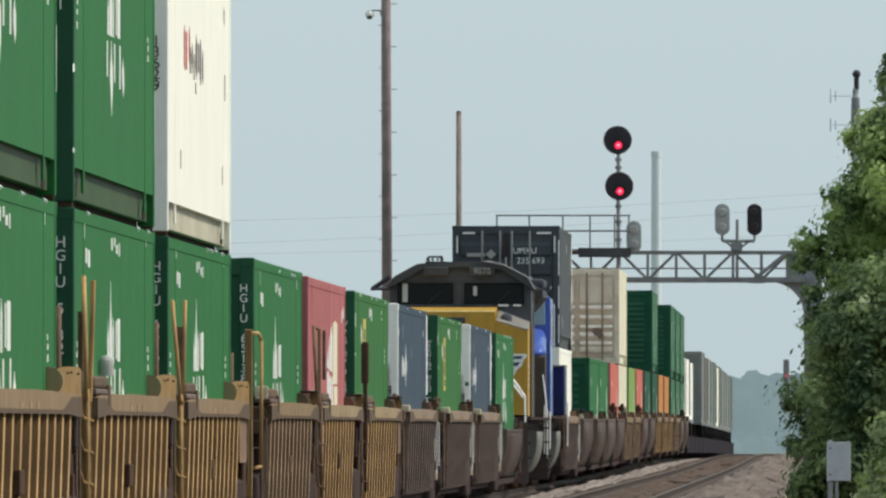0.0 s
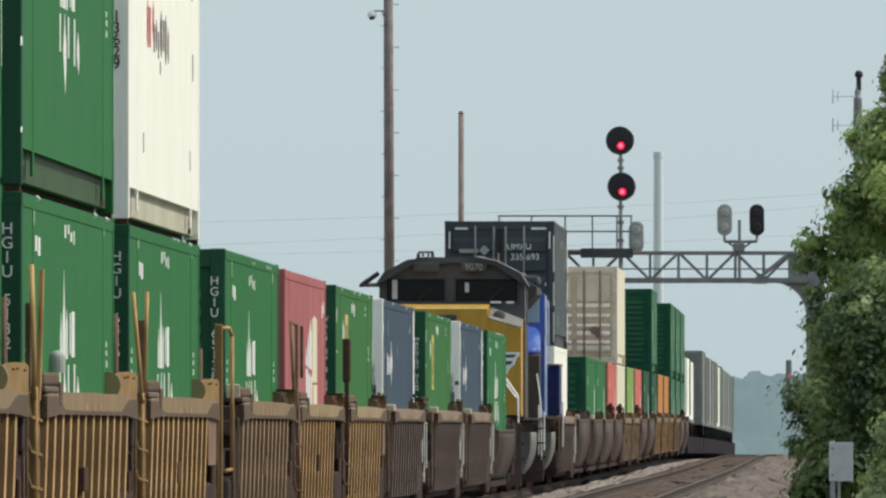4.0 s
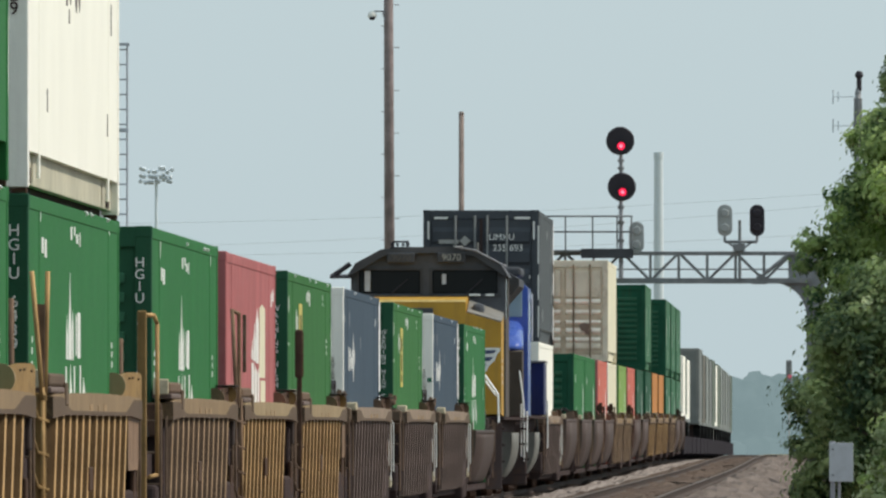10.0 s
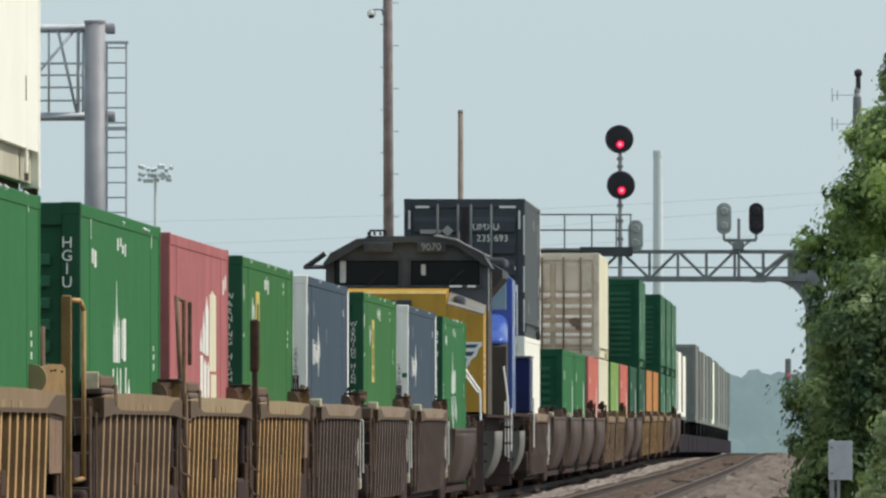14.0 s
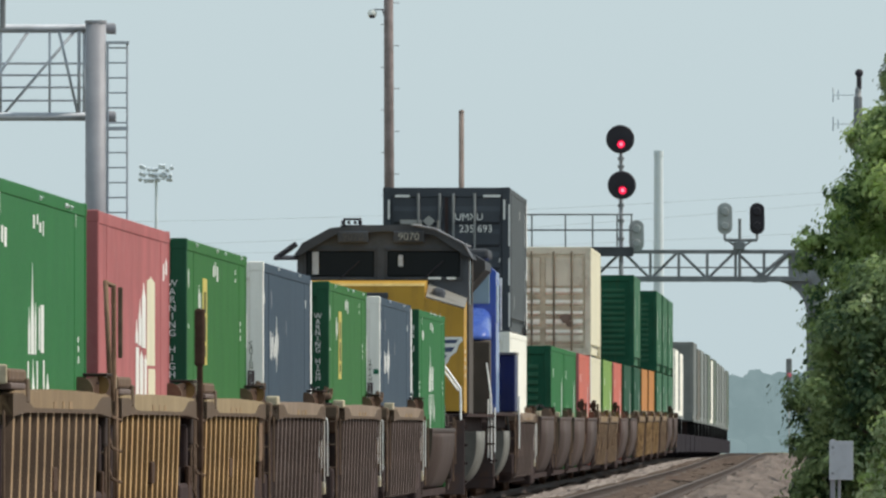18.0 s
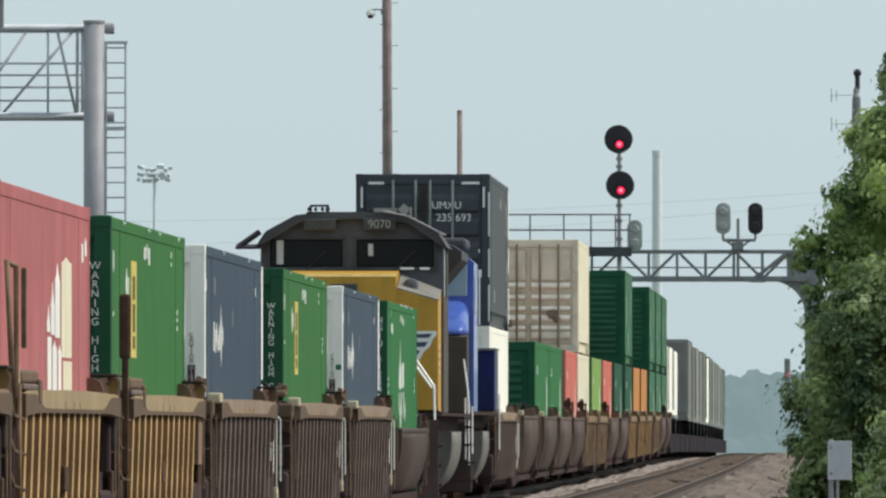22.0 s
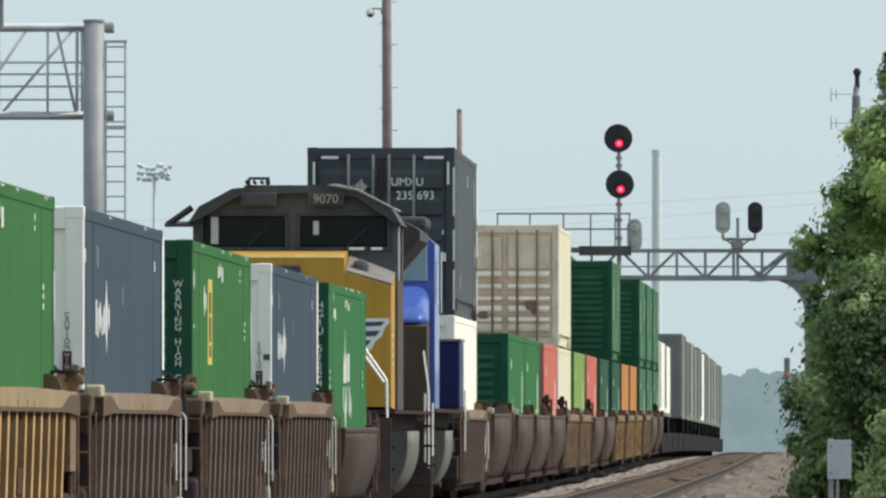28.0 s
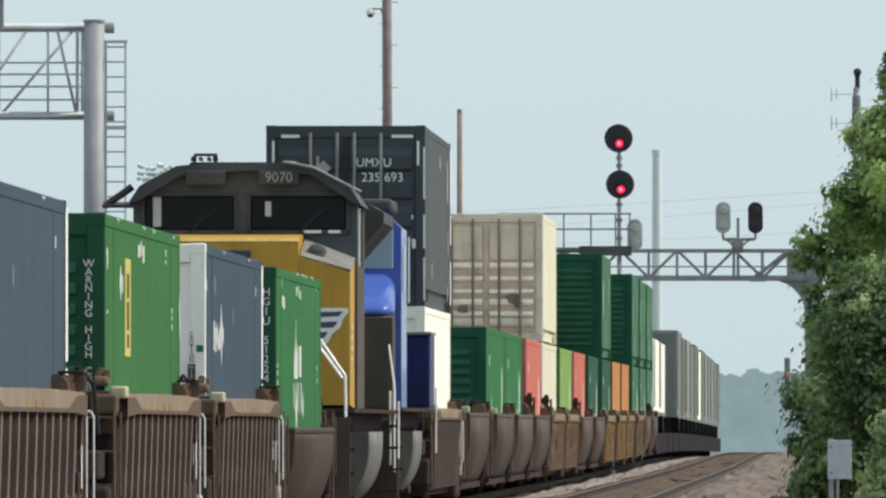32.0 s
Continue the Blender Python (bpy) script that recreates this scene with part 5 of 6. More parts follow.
# ---- trailers on flat cars at the tail ----
def flat_car(label="dark dirty flat car carrying a road trailer"):
    top = new("flat_car")
    tagged(top, label, "flat car", "flat cars at the tail")
    part("deck", box(B(), -1.35, 1.35, -8.7, 8.7, 0.7, 0.92, 0.03), M["flat_black"], top)
    part("side_sill", box(B(), 1.3, 1.4, -8.9, 8.9, 0.25, 1.0, 0.02), M["flat_black"], top)
    for sy in (-1, 1):
        for dy in (-0.88, 0.88):
            for sx in (-1, 1):
                part("wheel", rod(B(), (sx * 0.66, sy * 6.6 + dy, 0.42), (sx * 0.8, sy * 6.6 + dy, 0.42), 0.42, seg=16), M["flat_black"], top)
        bm = B()
        for sx in (1,):
            box(bm, sx * 0.9, sx * 1.1, sy * 6.6 - 1.2, sy * 6.6 + 1.2, 0.35, 0.65, 0.03)
        part("truck_frame", bm, M["flat_black"], top)
    return top


def trailer(m, label, height=4.05):
    top = new("road_trailer")
    tagged(top, label, "trailer", "trailers at the tail")
    part("box", box(B(), -1.3, 1.3, -7.8, 7.8, 0.75, height, 0.04), M[m], top)
    part("nose_panel", box(B(), -1.2, 1.2, -7.83, -7.78, 1.1, height - 0.1, 0.02), M["van_grey"], top)
    for dy in (-7.75, 7.6):
        part("corner_strip", box(B(), 1.29, 1.33, dy, dy + 0.15, 1.05, height - 0.02, 0.01), M["van_pale"], top)
    part("mud_flap", box(B(), 0.7, 1.25, 7.3, 7.34, 0.1, 1.0), M["mark"] if m in ("white", "van_sage") else M["hose"], top)
    part("bottom_rail", box(B(), 1.28, 1.33, -7.8, 7.8, 0.72, 0.86), M["van_grey"], top)
    for dy in (5.4, 6.7):
        for sx in (-1, 1):
            part("wheel", rod(B(), (sx * 0.85, dy, 0.5), (sx * 1.25, dy, 0.5), 0.5, seg=18), M["hose"], top)
    part("landing_gear", box(B(), -1.0, 1.0, -4.6, -4.4, 0.0, 1.05), M["underframe"], top)
    part("hitch", box(B(), -0.5, 0.5, -7.2, -6.6, 0.0, 1.05), M["underframe"], top)
    return top


# (place, colour, height of the box over the deck)
VANS = [(672.5, "white", 3.55), (691, "white", 3.5), (752, "van_grey", 4.4), (771, "van_drab", 4.25), (790, "van_pale", 4.3), (809, "van_grey", 4.2), (828, "van_sage", 4.35), (847, "white", 4.2), (866, "van_sage", 4.35), (885, "van_pale", 4.3),
        (904, "van_grey", 4.3), (923, "van_pale", 4.3), (942, "van_grey", 4.2), (961, "van_sage", 4.3)]
NAMES = {"van_pale": "pale grey road trailer on a flat car", "white": "white road trailer on a flat car", "van_drab": "drab brown-grey road trailer on a flat car", "van_grey": "dull grey road trailer on a flat car", "van_sage": "sage green road trailer on a flat car"}
for s, v, tall in VANS:
    rolls(flat_car(), s)
    rolls(trailer(v, NAMES[v], tall), s, 0.92)
for s in (711, 731.5):
    rolls(flat_car("empty dark flat car between trailers"), s)


# ---- gantries, signals, poles ----
def gantry_near():
    y, top = 305.0, new("sign_gantry")
    tagged(top, "galvanised tubular steel gantry with open lattice truss and ladder", "gantry")
    top.location = (-7.09, y, -0.75)
    h = 0.75
    post = B()
    rod(post, (0, 0, 0), (0, 0, 9.63 + h), 0.22, 0.21, 20)
    part("post", rounded(post), M["galv"], top)
    bm = B()
    rod(bm, (0, 0, 9.6 + h), (0, 0, 9.66 + h), 0.222, seg=20)
    part("post_cap", bm, M["galv"], top)
    for dy in (0.32, 1.4):
        for z in (9.52 + h, 7.72 + h):
            part("chord", rounded(rod(B(), (0.35, dy, z), (-14, dy, z), 0.075, seg=12)), M["galv_light"], top)
        part("chord_collar", rod(B(), (0.2, dy, 9.52 + h), (0.38, dy, 9.52 + h), 0.1, seg=12), M["galv"], top)
        part("chord_collar", rod(B(), (0.2, dy, 7.72 + h), (0.38, dy, 7.72 + h), 0.1, seg=12), M["galv"], top)
    for z in (9.52 + h, 7.72 + h):
        part("post_bracket", box(B(), -0.14, 0.14, 0.1, 1.5, z - 0.05, z + 0.05, 0.02), M["galv"], top)
    for k in range(9):
        x = -0.35 - k * 1.72
        for dy in (0.32, 1.4):
            part("lattice_post", rounded(rod(B(), (x + (0.08 if dy > 1 else 0), dy, 7.72 + h), (x + (0.08 if dy > 1 else 0), dy, 9.52 + h), 0.035)), M["galv_light"], top)
        part("lattice_post", rounded(rod(B(), (x - 0.6, 0.32, 7.72 + h), (x - 0.6, 0.32, 9.52 + h), 0.025)), M["galv_light"], top)
        if k < 8:
            part("lattice_brace", rounded(rod(B(), (x - 0.1, 1.4, 9.5 + h), (x - 1.6, 1.4, 7.74 + h), 0.03)), M["galv_light"], top)
            part("lattice_brace", rounded(rod(B(), (x - 0.42, 0.32, 9.5 + h), (x - 0.02, 0.32, 7.74 + h), 0.03)), M["galv_light"], top)
            part("lattice_brace", rounded(rod(B(), (x - 1.0, 0.32, 9.5 + h), (x - 2.2, 0.32, 7.74 + h), 0.03)), M["galv_light"], top)
    for z in (8.82, 8.58, 8.33, 8.06):
        part("lattice_rail", rounded(rod(B(), (-0.2, 1.4, z + h), (-14, 1.4, z + h), 0.022)), M["galv_light"], top)
    lad = B()
    rung_ladder(lad, 0.24, 0.64, 0.0, 0.3, 9.2 + h, 0.305, 0.022)
    box(lad, 0.2, 0.68, -0.05, 0.05, 9.18 + h, 9.24 + h)
    box(lad, 0.2, 0.66, -0.04, 0.04, 7.42 + h, 7.5 + h)
    part("ladder", lad, M["galv_light"], top)
    mast = B()
    rod(mast, (-1.9, 0, 9.5 + h), (-1.9, 0, 12.2 + h), 0.06)
    part("signal_mast", mast, M["gantry"], top)
    part("far_post", rod(B(), (-14, 0, 0), (-14, 0, 9.63 + h), 0.2, 0.19, 20), M["galv"], top)


gantry_near()


def searchlight(parent, x, y, z):
    """A round black target with a small lit red lens and a hood, facing the camera."""
    hd = part("signal_head", rod(B(), (x, y, z), (x, y - 0.06, z), 0.53, seg=40), M["signal_black"], parent, "round black signal target")
    bm = B()
    rod(bm, (x, y - 0.06, z), (x, y - 0.1, z), 0.55, 0.5, seg=40)
    part("target_rim", bm, M["signal_black"], hd)
    part("lens", rod(B(), (x + 0.03, y - 0.1, z - 0.2), (x + 0.03, y - 0.14, z - 0.2), 0.15, 0.12, seg=20), M["lamp_red"], hd, "lit red lens")
    part("lens_core", rod(B(), (x + 0.03, y - 0.14, z - 0.2), (x + 0.03, y - 0.15, z - 0.2), 0.07, seg=16), M["lamp_core"], hd, "bright lens centre")
    bm = B()
    for i in range(9):
        a0, a1 = math.pi * i / 9, math.pi * (i + 1) / 9
        p = [(x + 0.03 + 0.19 * math.cos(a), z - 0.2 + 0.19 * math.sin(a)) for a in (a0, a1)]
        q = [(x + 0.03 + 0.21 * math.cos(a), z - 0.2 + 0.21 * math.sin(a)) for a in (a1, a0)]
        prism(bm, p + q, y - 0.4, y - 0.1, "y")
    part("visor", bm, M["signal_black"], hd)
    part("lamp_case", box(B(), x - 0.2, x + 0.2, y, y + 0.4, z - 0.3, z + 0.3, 0.05), M["signal_black"], hd)


def oval_head(parent, x, y, z, m):
    bm = B()
    pts = []
    for i in range(24):
        a = 2 * math.pi * i / 24
        pts.append((x + 0.29 * math.cos(a), z + (0.33 if math.sin(a) > 0 else -0.33) + 0.28 * math.sin(a)))
    prism(bm, pts, y - 0.05, y, "y")
    hd = part("signal_head", bm, M[m], parent, "tall oval signal back plate")
    for dz in (-0.28, 0.28):
        part("lamp_unit", rod(B(), (x, y - 0.05, z + dz), (x, y - 0.2, z + dz), 0.16, 0.14, seg=16), M[m], hd)


def gantry_far():
    y, top = 580.0, new("signal_bridge")
    tagged(top, "grey steel signal bridge with truss, walkway railing and lit red signals", "signal bridge")
    top.location = (0, y, 0)
    zt, zb = 8.2, 7.12
    xl, xr = 2.1, 14.2
    for dy in (-0.5, 0.5):
        part("top_chord", box(B(), xl, xr, dy - 0.06, dy + 0.06, zt - 0.09, zt + 0.05, 0.01), M["gantry"], top)
        part("bottom_chord", box(B(), xl, xr, dy - 0.08, dy + 0.08, zb - 0.1, zb + 0.1, 0.01), M["gantry"], top)
        k, x = 0, xl + 0.4
        while x < xr - 1:
            part("truss_post", box(B(), x - 0.045, x + 0.045, dy - 0.04, dy + 0.04, zb, zt), M["gantry"], top)
            if dy < 0:
                a, b = (zb, zt) if k % 2 else (zt, zb)
                part("truss_diagonal", rod(B(), (x, dy, a), (x + 1.1, dy, b), 0.055, seg=6), M["gantry"], top)
            x += 1.1
            k += 1
    part("cable_tray", box(B(), xl, xr, -0.1, 0.1, zb + 0.42, zb + 0.47), M["gantry"], top)
    bm = B()
    for i in range(13):
        r = [(12.7 + 1.35 * math.sin(math.pi / 2 * k / 12), 5.75 + 1.3 * math.cos(math.pi / 2 * k / 12)) for k in (i, i + 1)] if i < 12 else None
        if r:
            prism(bm, [r[0], r[1], (14.25, r[1][1]), (14.25, r[0][1])] if i else [r[0], r[1], (14.25, r[1][1]), (14.25, r[0][1])], -0.3, 0.3, "y")
    part("knee_bracket", bm, M["gantry"], top, "curved plate knee bracket")
    part("end_plate", box(B(), 13.35, 14.04, -0.31, 0.31, 7.0, 8.15, 0.02), M["gantry"], top)
    part("post", box(B(), 14.05, 14.75, -0.35, 0.35, -0.75, 8.3, 0.04), M["gantry"], top)
    # walkway with railing
    part("platform_fascia", box(B(), 5.3, 7.32, -1.36, -1.31, 7.98, 8.35, 0.01), M["loco_roof"], top, "dark platform edge")
    part("walkway", box(B(), xl, 7.35, -1.3, -0.5, 8.22, 8.3), M["gantry"], top)
    part("truss_diagonal", rod(B(), (12.1, -0.56, zb), (13.35, -0.56, zt - 0.05), 0.07, seg=6), M["gantry"], top)
    part("gusset", prism(B(), [(11.9, 6.98), (12.5, 6.98), (12.5, 7.25), (12.2, 7.4)], -0.61, -0.585, "y"), M["gantry"], top)
    for z in (9.6, 9.0):
        part("handrail", rod(B(), (xl, -1.3, z), (7.3, -1.3, z), 0.035, seg=6), M["gantry"], top)
    for x in (2.15, 3.4, 4.7, 5.75, 6.7, 7.25):
        part("railing_post", rod(B(), (x, -1.3, 8.25), (x, -1.3, 9.6), 0.035, seg=6), M["gantry"], top)
    # searchlight mast
    part("signal_mast", rod(B(), (6.85, -0.9, 7.2), (6.85, -0.9, 12.4), 0.085, 0.07, 12), M["galv"], top)
    for z in (8.6, 9.3, 9.9, 11.4, 11.7):
        part("mast_collar", rod(B(), (6.85, -0.9, z), (6.85, -0.9, z + 0.12), 0.13, seg=10), M["gantry"], top)
    searchlight(top, 6.82, -1.0, 12.52)
    searchlight(top, 6.88, -1.0, 10.74)
    oval_head(top, 7.45, -0.7, 8.78, "signal_grey")
    oval_head(top, 10.87, -0.7, 9.45, "signal_grey")
    oval_head(top, 12.12, -0.7, 9.45, "signal_black")
    part("signal_mast", rod(B(), (11.45, -0.6, 7.2), (11.45, -0.6, 9.45), 0.06), M["gantry"], top)
    bm = B()
    rod(bm, (10.87, -0.6, 8.62), (12.12, -0.6, 8.62), 0.06)
    rod(bm, (10.87, -0.6, 8.62), (10.87, -0.6, 9.0), 0.05)
    rod(bm, (12.12, -0.6, 8.62), (12.12, -0.6, 9.0), 0.05)
    rod(bm, (11.0, -0.6, 8.6), (11.45, -0.6, 8.25), 0.04)
    rod(bm, (11.9, -0.6, 8.6), (11.45, -0.6, 8.25), 0.04)
    part("cross_arm", bm, M["gantry"], top)
    part("relay_box", box(B(), 11.2, 11.65, -0.75, -0.45, 8.25, 8.55, 0.02), M["gantry"], top)


gantry_far()


def tall_pole():
    top = new("utility_pole")
    tagged(top, "tall brown pole with climbing steps and a white dome camera", "utility pole")
    top.location = (-2.0, 560, -0.75)
    part("shaft", rounded(rod(B(), (0, 0, 0), (-0.1, 0, 26), 0.21, 0.16, 16)), M["wood_pole"], top)
    for i in range(24):
        z = 6 + i * 0.8
        s = 1 if i % 2 else -1
        part("climbing_step", rod(B(), (0, 0, z), (s * 0.34, 0, z), 0.016, seg=6), M["galv"], top)
    bm = B()
    rod(bm, (-0.1, -0.1, 17.75), (-0.62, -0.1, 17.75), 0.03)
    rod(bm, (-0.1, -0.1, 17.1), (-0.3, -0.1, 17.75), 0.025)
    part("camera_arm", bm, M["galv"], top)
    bm = B()
    bmesh.ops.create_uvsphere(bm, u_segments=16, v_segments=10, radius=0.17, matrix=pose(-0.68, -0.1, 17.6))
    part("camera_dome", bm, M["mark"], top, "white dome camera")
    part("dome_lens", box(B(), -0.78, -0.58, -0.29, -0.1, 17.42, 17.55, 0.04), M["signal_black"], top)


tall_pole()


def plain_pole(x, y, z, r, m, label, name="utility_pole"):
    top = new(name)
    tagged(top, label, "utility pole")
    top.location = (x, y, -0.75)
    part("shaft", rounded(rod(B(), (0, 0, 0), (0, 0, z + 0.75), r * 1.25, r, 14)), M[m], top)
    part("cap", rod(B(), (0, 0, z + 0.75), (0, 0, z + 0.85), r * 1.15, r * 0.7, 14), M[m], top)
    return top


plain_pole(0.75, 640, 14.85, 0.115, "pale_pole", "slim brown pole rising behind the train")
mast = plain_pole(8.3, 300, 8.1, 0.06, "gantry", "slim dark mast with antennas and a small dome light")
bm = B()
bmesh.ops.create_uvsphere(bm, u_segments=14, v_segments=8, radius=0.085, matrix=pose(0.02, 0, 9.22))
rod(bm, (0.02, 0, 8.9), (0.02, 0, 9.15), 0.05)
part("dome_light", bm, M["signal_black"], mast)
for z in (8.78, 8.2):
    bm = B()
    rod(bm, (0, 0, z), (-0.52, 0, z), 0.008, seg=6)
    rod(bm, (-0.5, 0, z - 0.14), (-0.5, 0, z + 0.14), 0.015, seg=6)
    rod(bm, (-0.4, 0, z - 0.1), (-0.4, 0, z + 0.1), 0.012, seg=6)
    part("antenna", bm, M["far_grey"], mast)
part("clamp", rod(B(), (0, 0, 8.1), (0, 0, 8.75), 0.1, 0.085, 10), M["gantry"], mast)

chim = new("chimney")
tagged(chim, "pale grey chimney far off in haze", "chimney")
chim.location = (37.3, 2600, -0.75)
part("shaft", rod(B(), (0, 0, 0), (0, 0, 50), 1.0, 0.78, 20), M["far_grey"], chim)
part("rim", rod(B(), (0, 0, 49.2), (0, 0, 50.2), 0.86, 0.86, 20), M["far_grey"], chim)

flood = new("floodlight_mast")
tagged(flood, "tall stadium floodlight mast with two rows of lamps", "floodlight")
flood.location = (-26.9, 1400, -0.75)
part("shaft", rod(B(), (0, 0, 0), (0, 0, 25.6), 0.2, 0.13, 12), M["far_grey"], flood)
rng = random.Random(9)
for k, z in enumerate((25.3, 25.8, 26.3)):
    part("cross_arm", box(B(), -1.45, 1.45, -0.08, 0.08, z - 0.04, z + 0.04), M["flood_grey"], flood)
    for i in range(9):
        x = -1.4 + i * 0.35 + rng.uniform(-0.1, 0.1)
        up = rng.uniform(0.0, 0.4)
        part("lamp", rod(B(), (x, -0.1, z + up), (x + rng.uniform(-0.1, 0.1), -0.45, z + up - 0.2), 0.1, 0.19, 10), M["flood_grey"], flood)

far_sig = new("distant_signal")
tagged(far_sig, "small far trackside signal with a red light", "signal")
far_sig.location = (25.35, 1100, -0.75)
# pale mast grey stands in for the haze in front of it
part("mast", rod(B(), (0, 0, 0), (0, 0, 5.6), 0.05, 0.05, 8), M["signal_grey"], far_sig)
part("signal_head", box(B(), -0.22, 0.22, -0.1, 0.1, 5.5, 7.2, 0.1), M["gantry"], far_sig)
part("lens", rod(B(), (0.05, -0.1, 6.0), (0.05, -0.2, 6.0), 0.15, seg=14), M["far_lens"], far_sig)

# overhead wires, far off
def wire(a, b, sag, r=0.012):
    cu = bpy.data.curves.new("overhead_wire", "CURVE")
    cu.dimensions, cu.bevel_depth, cu.bevel_resolution = "3D", r, 1
    sp = cu.splines.new("POLY")
    sp.points.add(24)
    for i in range(25):
        k = i / 24
        p = Vector(a).lerp(Vector(b), k)
        sp.points[i].co = (p.x, p.y, p.z - sag * 4 * k * (1 - k), 1)
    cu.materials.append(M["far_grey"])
    tagged(new("overhead_wire", cu), "thin sagging overhead wire across the sky", "wire", "overhead wires")


for z, dz, sag in ((12.3, 2.4, 0.6), (10.6, 1.8, 0.5), (10.9, 3.4, 0.7)):
    wire((-26, 800, z), (30, 800, z + dz), sag)

# sign plate on a post beside the tree
sign = new("sign_post")
tagged(sign, "weathered blank white plate on a thin steel post", "sign")
sign.location = (3.98, 150, -0.75)
part("post", box(B(), -0.11, -0.06, 0.01, 0.05, 0, 2.0, 0.005), M["galv"], sign)
part("post", box(B(), -0.035, -0.005, 0.03, 0.06, 0, 1.7, 0.005), M["galv"], sign)
part("plate", box(B(), -0.12, 0.12, -0.01, 0.012, 1.595, 1.985, 0.004), M["plate"], sign)
bm = B()
for z in (1.66, 1.92):
    rod(bm, (-0.085, -0.02, z), (-0.085, 0, z), 0.012, seg=8)
part("bolts", bm, M["gantry"], sign)


# ---- trees ----
def leaf_mat(name, c1, c2, trans=0.35):
    m = bpy.data.materials.new(name)
    m.use_nodes = True
    n, l = m.node_tree.nodes, m.node_tree.links
    b = n["Principled BSDF"]
    b.inputs["Roughness"].default_value = 0.45
    b.inputs["Specular IOR Level"].default_value = 0.25
    g = n.new("ShaderNodeNewGeometry")
    ra = n.new("ShaderNodeValToRGB")
    ra.color_ramp.elements[0].color, ra.color_ramp.elements[1].color = (*c1, 1), (*c2, 1)
    ra.color_ramp.elements[0].position, ra.color_ramp.elements[1].position = 0.15, 0.95
    tc = n.new("ShaderNodeTexCoord")
    # broad noise paints lit and shaded masses into the leaf colour
    no = n.new("ShaderNodeTexNoise")
    no.inputs["Scale"].default_value, no.inputs["Detail"].default_value = 1.4, 3
    l.new(tc.outputs["Object"], no.inputs["Vector"])
    mr = n.new("ShaderNodeMapRange")
    mr.inputs[1].default_value, mr.inputs[2].default_value = 0.36, 0.64
    l.new(no.outputs["Fac"], mr.inputs[0])
    mix = n.new("ShaderNodeMath")
    mix.operation = "MULTIPLY_ADD"
    mix.inputs[1].default_value = 0.3
    half = n.new("ShaderNodeMath")
    half.operation = "MULTIPLY"
    half.inputs[1].default_value = 0.7
    l.new(mr.outputs[0], half.inputs[0])
    l.new(g.outputs["Random Per Island"], mix.inputs[0])
    l.new(half.outputs[0], mix.inputs[2])
    l.new(mix.outputs[0], ra.inputs[0])
    l.new(ra.outputs[0], b.inputs["Base Color"])
    tr = n.new("ShaderNodeBsdfTranslucent")
    l.new(ra.outputs[0], tr.inputs["Color"])
    mx = n.new("ShaderNodeMixShader")
    mx.inputs[0].default_value = trans
    l.new(b.outputs[0], mx.inputs[1])
    l.new(tr.outputs[0], mx.inputs[2])
    l.new(mx.outputs[0], n["Material Output"].inputs["Surface"])
    return m


M["leaf"] = leaf_mat("fresh_green_leaves", (0.06, 0.12, 0.045), (0.62, 0.76, 0.29), 0.58)
M["leaf_dark"] = leaf_mat("dark_green_leaves", (0.045, 0.092, 0.045), (0.42, 0.52, 0.23), 0.52)
M["leaf_pale"] = leaf_mat("pale_silvery_new_leaves", (0.25, 0.34, 0.16), (0.7, 0.76, 0.48), 0.5)


def leaf_mesh(name, centres, normals, sizes, material, rng):
    """Small folded leaves, each of two triangles, at the given places."""
    n = normals / np.linalg.norm(normals, axis=1, keepdims=True)
    ref = rng.normal(size=n.shape)
    t = np.cross(n, ref)
    t /= np.linalg.norm(t, axis=1, keepdims=True) + 1e-9
    w = np.cross(n, t)
    s = sizes[:, None]
    quad = np.stack([centres - t * s, centres + w * s * 0.55 + n * s * 0.15, centres + t * s, centres - w * s * 0.55 + n * s * 0.15], axis=1)
    count = len(centres)
    base = np.arange(count)[:, None] * 4
    tris = np.concatenate([base + np.array([[0, 1, 2]]), base + np.array([[0, 2, 3]])], axis=1).reshape(-1, 3)
    me = bpy.data.meshes.new(name)
    me.from_pydata(quad.reshape(-1, 3).tolist(), [], tris.tolist())
    me.materials.append(material)
    return me


